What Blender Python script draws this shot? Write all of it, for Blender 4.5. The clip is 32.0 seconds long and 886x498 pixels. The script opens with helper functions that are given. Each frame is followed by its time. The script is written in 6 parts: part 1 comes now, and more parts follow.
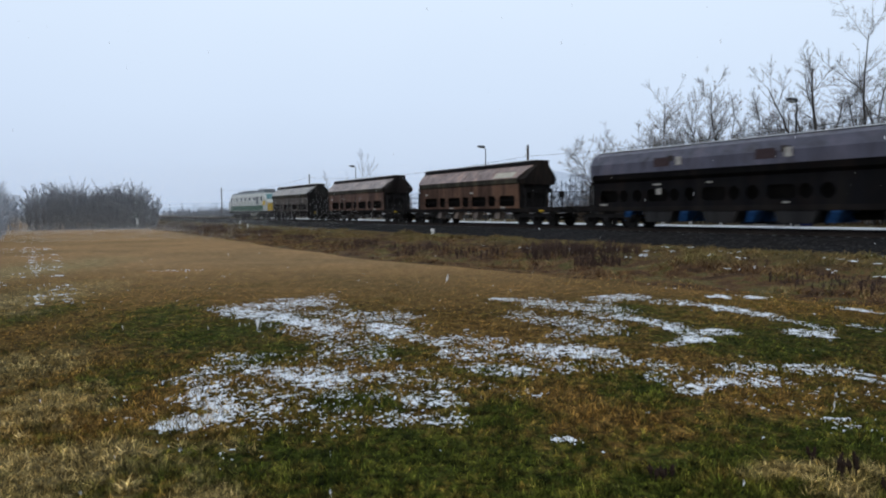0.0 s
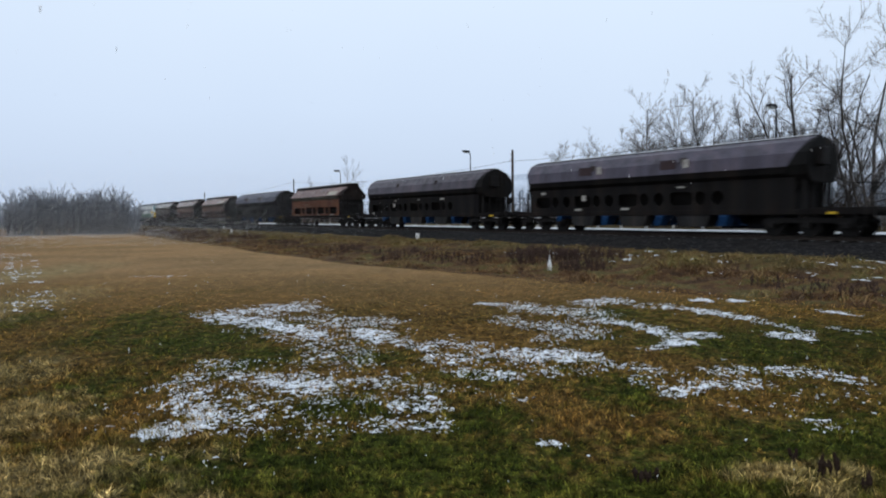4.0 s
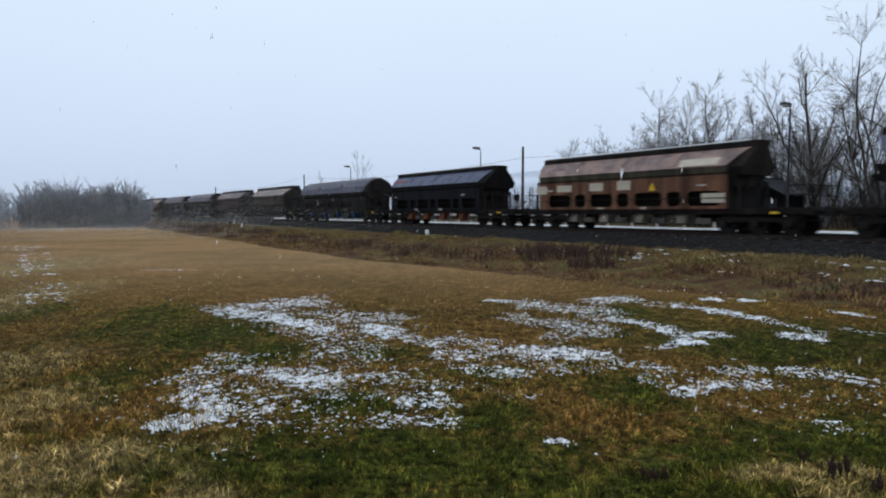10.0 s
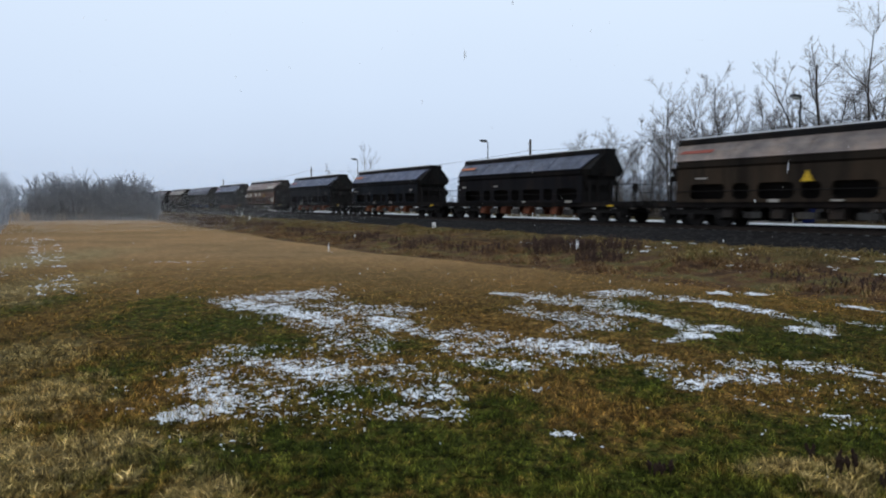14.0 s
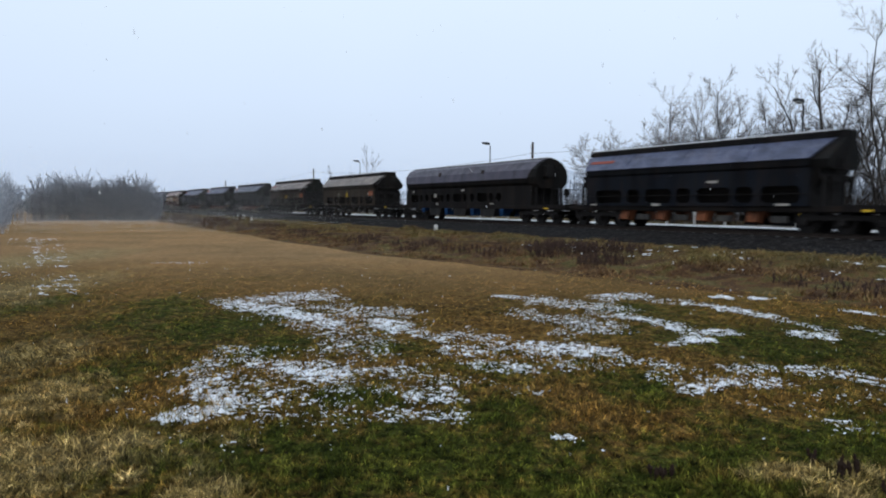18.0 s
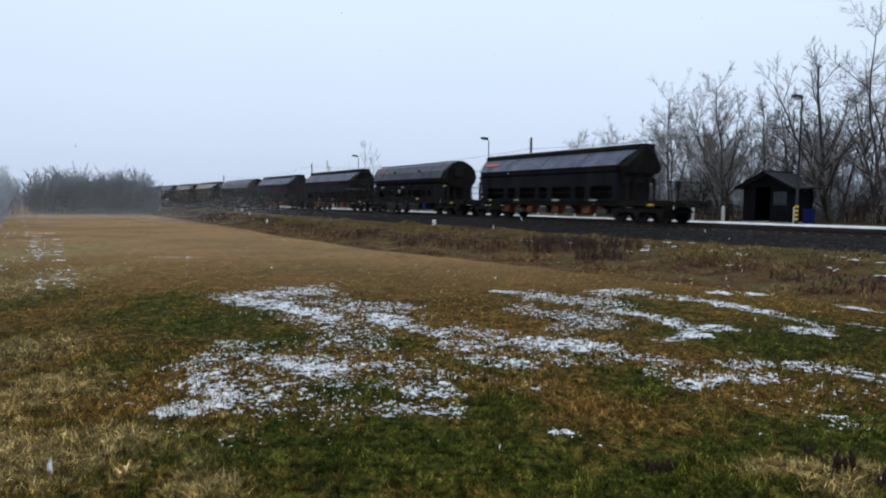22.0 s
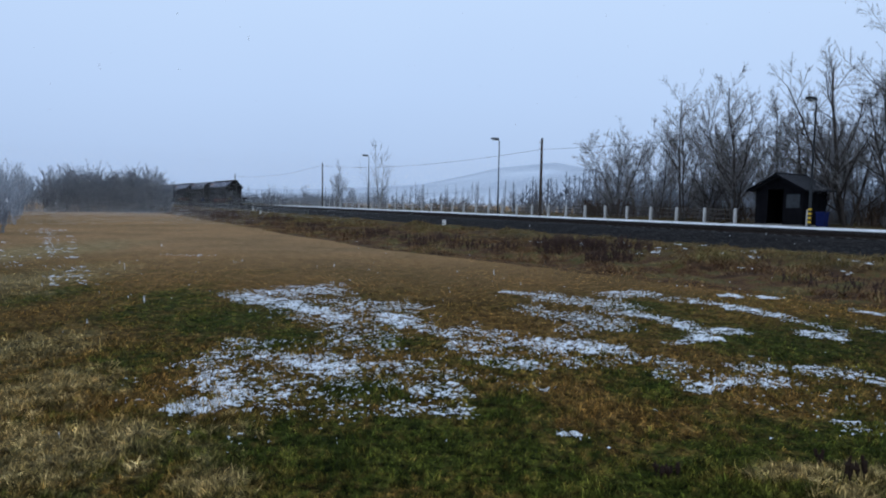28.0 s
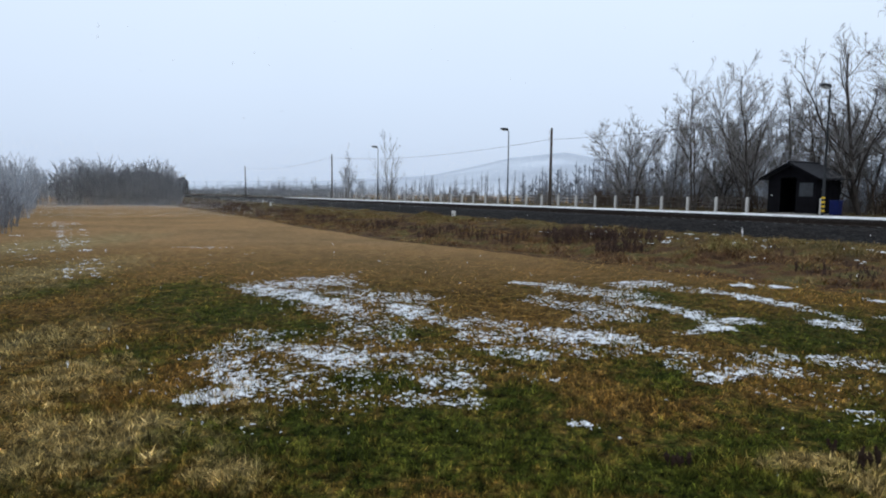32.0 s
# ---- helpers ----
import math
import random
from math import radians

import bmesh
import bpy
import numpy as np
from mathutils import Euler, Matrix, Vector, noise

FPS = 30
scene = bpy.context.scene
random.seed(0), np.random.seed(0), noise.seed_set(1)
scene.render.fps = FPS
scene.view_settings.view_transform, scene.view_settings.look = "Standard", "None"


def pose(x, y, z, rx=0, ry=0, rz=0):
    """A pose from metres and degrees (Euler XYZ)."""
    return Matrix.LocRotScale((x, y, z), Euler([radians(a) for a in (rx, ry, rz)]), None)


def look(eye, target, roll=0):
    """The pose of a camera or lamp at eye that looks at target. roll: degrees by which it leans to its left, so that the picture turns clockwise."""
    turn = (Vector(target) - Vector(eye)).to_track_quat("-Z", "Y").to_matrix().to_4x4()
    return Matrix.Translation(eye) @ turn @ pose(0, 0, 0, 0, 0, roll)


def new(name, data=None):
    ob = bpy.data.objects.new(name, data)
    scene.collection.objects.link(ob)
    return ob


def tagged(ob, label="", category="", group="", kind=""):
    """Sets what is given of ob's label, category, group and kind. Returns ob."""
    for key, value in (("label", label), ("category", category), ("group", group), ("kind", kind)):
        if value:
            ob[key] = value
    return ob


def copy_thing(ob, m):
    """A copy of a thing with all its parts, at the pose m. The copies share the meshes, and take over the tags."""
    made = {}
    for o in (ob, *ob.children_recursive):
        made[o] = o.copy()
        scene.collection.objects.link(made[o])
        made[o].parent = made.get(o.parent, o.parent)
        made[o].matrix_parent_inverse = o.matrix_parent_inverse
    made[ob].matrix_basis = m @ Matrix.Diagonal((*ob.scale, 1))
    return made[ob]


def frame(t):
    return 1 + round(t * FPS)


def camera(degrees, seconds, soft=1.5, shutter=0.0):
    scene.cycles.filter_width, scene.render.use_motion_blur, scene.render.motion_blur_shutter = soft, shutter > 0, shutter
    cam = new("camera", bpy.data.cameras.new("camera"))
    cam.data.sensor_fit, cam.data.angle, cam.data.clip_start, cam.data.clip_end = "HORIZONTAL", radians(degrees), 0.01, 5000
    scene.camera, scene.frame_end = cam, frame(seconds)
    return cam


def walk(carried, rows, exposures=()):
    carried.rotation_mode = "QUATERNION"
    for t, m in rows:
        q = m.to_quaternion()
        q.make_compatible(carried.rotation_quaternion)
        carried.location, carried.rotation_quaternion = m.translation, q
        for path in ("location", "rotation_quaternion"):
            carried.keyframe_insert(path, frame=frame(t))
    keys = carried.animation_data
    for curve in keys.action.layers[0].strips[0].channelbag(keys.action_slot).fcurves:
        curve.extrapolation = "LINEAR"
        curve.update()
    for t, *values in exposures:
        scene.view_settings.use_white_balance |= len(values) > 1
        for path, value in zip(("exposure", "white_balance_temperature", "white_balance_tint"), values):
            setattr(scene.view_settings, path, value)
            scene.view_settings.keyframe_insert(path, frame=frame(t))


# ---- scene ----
# Camera: a hand-held phone, standing at the edge of the meadow.
EYE = 2.2
RAIL = 1.21                 # top of the rails above the meadow
PLATFORM = 1.26             # top of the platform
cam = camera(71.0, 32.0, soft=2.0, shutter=0.4)
PATH = [
    (0.0, -3.48, 0.40, -0.00),
    (0.5, -3.49, 0.48, 0.14),
    (1.0, -3.33, 0.44, 0.52),
    (1.5, -3.43, 0.32, 1.06),
    (2.0, -3.36, 0.35, 1.10),
    (2.5, -3.08, 0.11, 1.22),
    (3.0, -3.35, 0.52, -0.87),
    (3.5, -3.12, 0.52, -1.52),
    (5.5, -3.00, 0.24, -0.57),
    (6.0, -3.17, 0.19, -0.75),
    (6.5, -3.34, 0.10, -0.85),
    (7.0, -3.55, 0.14, -0.71),
    (7.5, -3.34, -0.01, -0.83),
    (8.0, -3.35, -0.02, -0.78),
    (8.5, -3.47, -0.07, -0.57),
    (9.0, -3.47, -0.08, -0.56),
    (9.5, -3.43, 0.03, -0.55),
    (10.0, -3.38, -0.03, -0.48),
    (10.5, -3.34, -0.09, -0.30),
    (11.0, -3.65, -0.21, -0.19),
    (11.5, -3.71, -0.21, -0.27),
    (12.0, -3.74, 0.01, -0.12),
    (12.5, -3.73, -0.12, -0.04),
    (13.0, -3.89, -0.18, 0.20),
    (13.5, -3.93, -0.17, -0.01),
    (14.0, -4.04, -0.11, 0.16),
    (14.5, -3.90, -0.14, 0.22),
    (16.5, -3.91, -0.39, 0.24),
    (17.0, -3.83, -0.42, 0.27),
    (17.5, -3.88, -0.41, 0.16),
    (18.0, -3.83, -0.43, 0.34),
    (18.5, -3.79, -0.45, 0.10),
    (19.0, -3.78, -0.42, 0.09),
    (19.5, -3.82, -0.41, 0.16),
    (20.0, -3.95, -0.56, 0.12),
    (20.5, -4.02, -0.61, 0.11),
    (21.0, -4.18, -0.55, 0.06),
    (21.5, -4.25, -0.57, 0.10),
    (22.0, -4.28, -0.59, 0.19),
    (22.5, -4.38, -0.59, 0.26),
    (23.0, -4.44, -0.65, 0.40),
    (23.5, -4.33, -0.71, 0.39),
    (24.0, -4.46, -0.80, 0.43),
    (24.5, -4.49, -0.82, 0.43),
    (25.0, -4.46, -0.80, 0.40),
    (25.5, -4.54, -0.74, 0.57),
    (27.5, -4.40, -0.84, 1.03),
    (28.0, -4.28, -1.02, 1.11),
    (28.5, -4.42, -1.12, 1.36),
    (29.0, -4.62, -0.93, 1.50),
    (29.5, -4.66, -0.97, 1.44),
    (30.0, -4.69, -0.86, 1.55),
    (30.5, -4.61, -0.96, 1.64),
    (31.0, -4.82, -1.04, 1.28),
    (31.5, -4.95, -0.86, 1.95),
    (32.0, -5.12, -0.63, 1.98),
]
walk(cam, [(t, pose(0, 0, EYE, 90 + p, r, y)) for t, p, r, y in PATH],
     exposures=[(0, 0, 6500, 10), (14.5, 0, 6500, 10), (16.7, 0.06, 6500, 10), (22.5, 0.06, 6500, 10), (25.5, 0.03, 6500, 10), (27.4, 0.0, 6300, 10), (27.9, -0.26, 5650, 10), (28.2, -0.24, 5650, 10), (28.8, 0.0, 6350, 10), (29.3, 0.04, 6500, 10), (30.2, 0.05, 6500, 10), (31, -0.06, 6400, 10), (32, 0.08, 6550, 10)])

# World: an even, snowy overcast, a little brighter high up.
world = bpy.data.worlds.new("overcast")
scene.world = world
world.use_nodes = True
wn = world.node_tree
wn.nodes.clear()
w_out = wn.nodes.new("ShaderNodeOutputWorld")
w_bg = wn.nodes.new("ShaderNodeBackground")
w_sky = wn.nodes.new("ShaderNodeTexSky")
w_sky.sky_type, w_sky.sun_disc = "NISHITA", False
w_sky.sun_elevation, w_sky.sun_rotation = radians(24), radians(200)
w_sky.dust_density, w_sky.air_density = 4.0, 1.5
w_co = wn.nodes.new("ShaderNodeTexCoord")
w_sep = wn.nodes.new("ShaderNodeSeparateXYZ")
w_ramp = wn.nodes.new("ShaderNodeValToRGB")
w_ramp.color_ramp.elements[0].position, w_ramp.color_ramp.elements[0].color = 0.0, (0.535, 0.645, 0.825, 1)
w_ramp.color_ramp.elements[1].position, w_ramp.color_ramp.elements[1].color = 0.45, (0.77, 0.89, 1.03, 1)
w_mid = w_ramp.color_ramp.elements.new(0.16)
w_mid.color = (0.635, 0.755, 0.94, 1)
w_noise = wn.nodes.new("ShaderNodeTexNoise")
w_noise.inputs["Scale"].default_value, w_noise.inputs["Detail"].default_value = 2.2, 3.0
w_add = wn.nodes.new("ShaderNodeMath")
w_add.operation = "MULTIPLY_ADD"
w_add.inputs[1].default_value, w_add.inputs[2].default_value = 0.10, -0.05
w_sum = wn.nodes.new("ShaderNodeMath")
w_sum.operation = "ADD"
w_mix = wn.nodes.new("ShaderNodeMix")
w_mix.data_type, w_mix.blend_type = "RGBA", "ADD"
w_mix.inputs[0].default_value = 0.006
wn.links.new(w_co.outputs["Generated"], w_sep.inputs[0])
wn.links.new(w_co.outputs["Generated"], w_noise.inputs["Vector"])
wn.links.new(w_noise.outputs[0], w_add.inputs[0])
wn.links.new(w_sep.outputs["Z"], w_sum.inputs[0])
wn.links.new(w_add.outputs[0], w_sum.inputs[1])
wn.links.new(w_sum.outputs[0], w_ramp.inputs[0])
wn.links.new(w_ramp.outputs[0], w_mix.inputs[6])
wn.links.new(w_sky.outputs[0], w_mix.inputs[7])
wn.links.new(w_mix.outputs[2], w_bg.inputs[0])
w_bg.inputs[1].default_value = 1.0
wn.links.new(w_bg.outputs[0], w_out.inputs[0])

sun = new("sun", bpy.data.lights.new("sun", "SUN"))
sun.data.energy, sun.data.angle, sun.data.color = 0.5, radians(40), (1.0, 0.96, 0.9)
sun.matrix_world = look((0, 0, 60), (18, 40, 0))

# ---- meshes ----
class Shape:
    """Collects points and faces of one part."""

    def __init__(self):
        self.v, self.f, self.mi = [], [], []

    def face(self, idx, m=0):
        self.f.append(tuple(idx))
        self.mi.append(m)

    def box(self, x0, x1, y0, y1, z0, z1, m=0, c=0.0):
        """A box; c chamfers its edges."""
        if c <= 0:
            n = len(self.v)
            self.v += [(x, y, z) for x in (x0, x1) for y in (y0, y1) for z in (z0, z1)]
            for q in ((0, 1, 3, 2), (4, 6, 7, 5), (0, 4, 5, 1), (2, 3, 7, 6), (0, 2, 6, 4), (1, 5, 7, 3)):
                self.face([n + i for i in q], m)
            return self
        bm = bmesh.new()
        bmesh.ops.create_cube(bm, size=1.0)
        for v in bm.verts:
            v.co = Vector(((x0 + x1) / 2 + v.co.x * (x1 - x0), (y0 + y1) / 2 + v.co.y * (y1 - y0), (z0 + z1) / 2 + v.co.z * (z1 - z0)))
        bmesh.ops.bevel(bm, geom=bm.edges[:], offset=c, segments=1, affect="EDGES")
        n = len(self.v)
        bm.verts.index_update()
        self.v += [tuple(v.co) for v in bm.verts]
        for f in bm.faces:
            self.face([n + v.index for v in f.verts], m)
        bm.free()
        return self

    def tube(self, p0, p1, r0, r1=None, n=6, m=0, caps=True):
        r1 = r0 if r1 is None else r1
        a, b = Vector(p0), Vector(p1)
        d = (b - a).normalized()
        u = d.orthogonal().normalized()
        w = d.cross(u)
        k = len(self.v)
        for c, r in ((a, r0), (b, r1)):
            for i in range(n):
                t = 2 * math.pi * i / n
                self.v.append(tuple(c + (u * math.cos(t) + w * math.sin(t)) * r))
        for i in range(n):
            j = (i + 1) % n
            self.face((k + i, k + j, k + n + j, k + n + i), m)
        if caps:
            self.face([k + n - 1 - i for i in range(n)], m)
            self.face([k + n + i for i in range(n)], m)
        return self

    def path(self, pts, r, n=6, m=0):
        p = [Vector(q) for q in pts]
        k, u = len(self.v), None
        for i, q in enumerate(p):
            d = (p[min(i + 1, len(p) - 1)] - p[max(i - 1, 0)]).normalized()
            u = d.orthogonal() if u is None else u - d * u.dot(d)
            u = u.normalized()
            w = d.cross(u)
            self.v += [tuple(q + (u * math.cos(2 * math.pi * j / n) + w * math.sin(2 * math.pi * j / n)) * r) for j in range(n)]
            if i:
                for j in range(n):
                    e = (j + 1) % n
                    self.face((k + (i - 1) * n + j, k + (i - 1) * n + e, k + i * n + e, k + i * n + j), m)
        self.face([k + n - 1 - j for j in range(n)], m)
        self.face([len(self.v) - n + j for j in range(n)], m)
        return self

    def extrude(self, prof, x0, x1, m=0, shear=None):
        """A closed outline of (y, z) drawn along x; shear gives an x offset by z at the end x1 and x0."""
        k, n = len(self.v), len(prof)
        s0, s1 = shear if shear else ((lambda y, z: 0.0), (lambda y, z: 0.0))
        self.v += [(x0 + s0(y, z), y, z) for y, z in prof] + [(x1 + s1(y, z), y, z) for y, z in prof]
        for i in range(n):
            j = (i + 1) % n
            self.face((k + i, k + j, k + n + j, k + n + i), m)
        self.face([k + n - 1 - i for i in range(n)], m)
        self.face([k + n + i for i in range(n)], m)
        return self

    def quad(self, a, b, c, d, m=0):
        k = len(self.v)
        self.v += [tuple(a), tuple(b), tuple(c), tuple(d)]
        self.face((k, k + 1, k + 2, k + 3), m)
        return self

    def mesh(self, name, mats, smooth=False):
        me = bpy.data.meshes.new(name)
        me.from_pydata(self.v, [], self.f)
        for mt in mats:
            me.materials.append(mt)
        if len(mats) > 1:
            me.polygons.foreach_set("material_index", self.mi)
        bm = bmesh.new()
        bm.from_mesh(me)
        bmesh.ops.recalc_face_normals(bm, faces=bm.faces[:])
        bm.to_mesh(me)
        bm.free()
        if smooth:
            for p in me.polygons:
                p.use_smooth = True
        return me


def part(name, shape, mats, parent, label="", smooth=False, color=None):
    """One mesh object under a thing or under a part."""
    me = shape if isinstance(shape, bpy.types.Mesh) else shape.mesh(name, mats if isinstance(mats, (list, tuple)) else [mats], smooth)
    ob = new(name, me)
    ob.parent = parent
    if color:
        ob.color = (*color, 1)
    if label:
        tagged(ob, label)
    return ob


def thing(name, m, label, category, group="", kind=""):
    ob = new(name)
    ob.matrix_basis = m
    ob.empty_display_size = 0.2
    return tagged(ob, label, category, group, kind)


def big_mesh(name, verts, faces, mats, per=3):
    """A mesh straight from arrays, for what nobody could count."""
    me = bpy.data.meshes.new(name)
    verts = np.asarray(verts, np.float32)
    faces = np.asarray(faces, np.int32)
    me.vertices.add(len(verts))
    me.vertices.foreach_set("co", verts.ravel())
    me.loops.add(faces.size)
    me.loops.foreach_set("vertex_index", faces.ravel())
    me.polygons.add(len(faces))
    me.polygons.foreach_set("loop_start", np.arange(len(faces), dtype=np.int32) * per)
    me.update(calc_edges=True)
    me.validate()
    for mt in mats:
        me.materials.append(mt)
    return me


# ---- the railway line in plan ----
_s = np.arange(-420.0, 700.5, 0.5)
_c = np.clip(_s, -40.0, 260.0)
_h = 0.58423 - 0.00016968 * _c + 3.2807e-06 * _c ** 2
_i0 = int(np.argmin(abs(_s)))
_x = -np.concatenate([[0], np.cumsum((np.sin(_h[1:]) + np.sin(_h[:-1])) * 0.25)])
_y = np.concatenate([[0], np.cumsum((np.cos(_h[1:]) + np.cos(_h[:-1])) * 0.25)])
_x, _y = _x - _x[_i0] + 7.5735, _y - _y[_i0] + 39.989


def line(s, d=0.0):
    """The place s metres along the track and d metres to its meadow side, and the heading."""
    h = np.interp(s, _s, _h)
    return np.interp(s, _s, _x) - np.cos(h) * d, np.interp(s, _s, _y) - np.sin(h) * d, h


def at(s, d, z=0.0, turn=0.0):
    """A pose beside the track: its x axis runs along the line, its y axis to the meadow."""
    x, y, h = line(s, d)
    return pose(float(x), float(y), z, 0, 0, math.degrees(float(h)) + 90 + turn)


def beside(x, y):
    """How far (x, y) lies on the meadow side of the track, and where along it."""
    x, y = np.atleast_1d(x).astype(float), np.atleast_1d(y).astype(float)
    px, py, ps, ph = _x[::8], _y[::8], _s[::8], _h[::8]
    i = np.argmin((x[:, None] - px[None]) ** 2 + (y[:, None] - py[None]) ** 2, axis=1)
    dx, dy = x - px[i], y - py[i]
    return -(dx * np.cos(ph[i]) + dy * np.sin(ph[i])), ps[i] - dx * np.sin(ph[i]) + dy * np.cos(ph[i])


def smooth_noise(x, y, size, seed=0):
    """Cheap value noise on arrays, about -1 to 1."""
    x, y = np.asarray(x, float) / size, np.asarray(y, float) / size
    xi, yi = np.floor(x), np.floor(y)
    fx, fy = x - xi, y - yi
    fx, fy = fx * fx * (3 - 2 * fx), fy * fy * (3 - 2 * fy)

    def h(a, b):
        v = np.sin(a * 127.1 + b * 311.7 + seed * 74.7) * 43758.5453
        return (v - np.floor(v)) * 2 - 1
    return (h(xi, yi) * (1 - fx) + h(xi + 1, yi) * fx) * (1 - fy) + (h(xi, yi + 1) * (1 - fx) + h(xi + 1, yi + 1) * fx) * fy


def bank_edge(s):
    """Where the rough bank ends and the mown meadow begins."""
    return np.interp(s, [-60, -22, -12, -4, 20, 45, 120], [11.5, 11.6, 13.2, 15.0, 15.2, 14.2, 15.5])


def bank_height(d, s):
    """The ground's height across the line: meadow, bank, ballast foot, far side."""
    e = bank_edge(s)
    z = np.interp(d, [-30, -14, -5.2, 3.3, 5.2, 8.0], [0.9, 1.1, 1.2, 0.47, 0.5, 0.42])
    f = np.clip((d - 8.0) / np.maximum(e - 8.0, 0.5), 0, 1)
    z = np.where(d > 8.0, 0.42 * (1 - f * f * (3 - 2 * f)), z)
    rough = np.clip((d - 3.6) / 1.5, 0, 1) * np.clip((e - d) / 1.5, 0, 1)
    return z + rough * (0.20 * smooth_noise(s, d, 2.3, 5) + 0.15 * smooth_noise(s, d, 0.9, 6))

# ---- materials ----
def nodes_of(name, rough=0.8, metal=0.0, spec=0.4):
    mt = bpy.data.materials.new(name)
    mt.use_nodes = True
    t = mt.node_tree
    b = t.nodes["Principled BSDF"]
    b.inputs["Roughness"].default_value, b.inputs["Metallic"].default_value = rough, metal
    b.inputs["Specular IOR Level"].default_value = spec
    return mt, t, b


def noise_node(t, scale, detail=4.0, vec=None, rough=0.6):
    n = t.nodes.new("ShaderNodeTexNoise")
    n.inputs["Scale"].default_value, n.inputs["Detail"].default_value, n.inputs["Roughness"].default_value = scale, detail, rough
    if vec is not None:
        t.links.new(vec, n.inputs["Vector"])
    return n.outputs[0]


def ramp(t, fac, stops):
    r = t.nodes.new("ShaderNodeValToRGB")
    e = r.color_ramp.elements
    e[0].position, e[0].color = stops[0][0], (*stops[0][1], 1)
    e[1].position, e[1].color = stops[-1][0], (*stops[-1][1], 1)
    for p, c in stops[1:-1]:
        e.new(p).color = (*c, 1)
    t.links.new(fac, r.inputs[0])
    return r.outputs[0]


def blend(t, fac, a, b, mode="MIX"):
    m = t.nodes.new("ShaderNodeMix")
    m.data_type, m.blend_type = "RGBA", mode
    for s, v in ((m.inputs[0], fac), (m.inputs[6], a), (m.inputs[7], b)):
        if isinstance(v, (int, float)):
            s.default_value = v
        elif isinstance(v, tuple):
            s.default_value = (*v, 1)
        else:
            t.links.new(v, s)
    return m.outputs[2]


def bump(t, b, height, strength=0.4, dist=0.02):
    n = t.nodes.new("ShaderNodeBump")
    n.inputs["Strength"].default_value, n.inputs["Distance"].default_value = strength, dist
    t.links.new(height, n.inputs["Height"])
    t.links.new(n.outputs[0], b.inputs["Normal"])


def coords(t, kind="Object"):
    return t.nodes.new("ShaderNodeTexCoord").outputs[kind]


def world_place(t):
    return t.nodes.new("ShaderNodeNewGeometry").outputs["Position"]


def plain(name, c, c2=None, rough=0.8, metal=0.0, scale=6.0, grain=60.0, relief=0.3, spec=0.15, dist=0.01):
    """A surface with stains and grain between two colours."""
    c2 = c2 or tuple(x * 0.65 for x in c)
    mt, t, b = nodes_of(name, rough, metal, spec)
    v = coords(t)
    big, fine = noise_node(t, scale, 5, v), noise_node(t, grain, 3, v)
    col = ramp(t, big, [(0.35, c2), (0.62, c)])
    col = blend(t, 0.35, col, ramp(t, fine, [(0.3, tuple(x * 0.6 for x in c)), (0.7, tuple(min(1, x * 1.25) for x in c))]))
    t.links.new(col, b.inputs["Base Color"])
    bump(t, b, fine, relief, dist)
    return mt


def painted(name, rough=0.6, spec=0.12, dirt=(0.018, 0.016, 0.014), dirt_amount=0.55):
    """Wagon paint in the object's own colour, weathered: streaks run down, rust and dust in blotches."""
    mt, t, b = nodes_of(name, rough, spec=spec)
    v = coords(t)
    info = t.nodes.new("ShaderNodeObjectInfo")
    mp = t.nodes.new("ShaderNodeMapping")
    mp.inputs["Scale"].default_value = (2.6, 2.6, 0.25)
    t.links.new(v, mp.inputs["Vector"])
    off = t.nodes.new("ShaderNodeVectorMath")
    off.operation = "ADD"
    t.links.new(mp.outputs[0], off.inputs[0])
    t.links.new(info.outputs["Location"], off.inputs[1])
    streak, blot = noise_node(t, 1.6, 5, off.outputs[0]), noise_node(t, 0.9, 5, v)
    fine = noise_node(t, 30.0, 3, v)
    f1 = ramp(t, streak, [(0.42, (0, 0, 0)), (0.72, (dirt_amount,) * 3)])
    col = blend(t, f1, info.outputs["Color"], dirt)
    f2 = ramp(t, blot, [(0.5, (0, 0, 0)), (0.75, (0.45,) * 3)])
    col = blend(t, f2, col, (0.032, 0.02, 0.015))
    wide = noise_node(t, 0.45, 3, off.outputs[0])
    col = blend(t, 1.0, col, ramp(t, wide, [(0.35, (0.62, 0.6, 0.62)), (0.5, (1.0, 1.0, 1.0)), (0.66, (1.5, 1.38, 1.25))]), "MULTIPLY")
    col = blend(t, 1.0, col, ramp(t, fine, [(0.3, (0.6, 0.6, 0.6)), (0.75, (1.0, 1.0, 1.0))]), "MULTIPLY")
    t.links.new(col, b.inputs["Base Color"])
    t.links.new(ramp(t, streak, [(0.3, (rough - 0.1,) * 3), (0.7, (min(1, rough + 0.25),) * 3)]), b.inputs["Roughness"])
    bump(t, b, fine, 0.15, 0.01)
    return mt


def attribute(t, name):
    n = t.nodes.new("ShaderNodeAttribute")
    n.attribute_name = name
    return n.outputs["Fac"]


def share(t, val, lo, hi):
    """0 below lo, 1 above hi."""
    n = t.nodes.new("ShaderNodeMapRange")
    n.inputs["From Min"].default_value, n.inputs["From Max"].default_value = lo, hi
    t.links.new(val, n.inputs["Value"])
    return n.outputs[0]


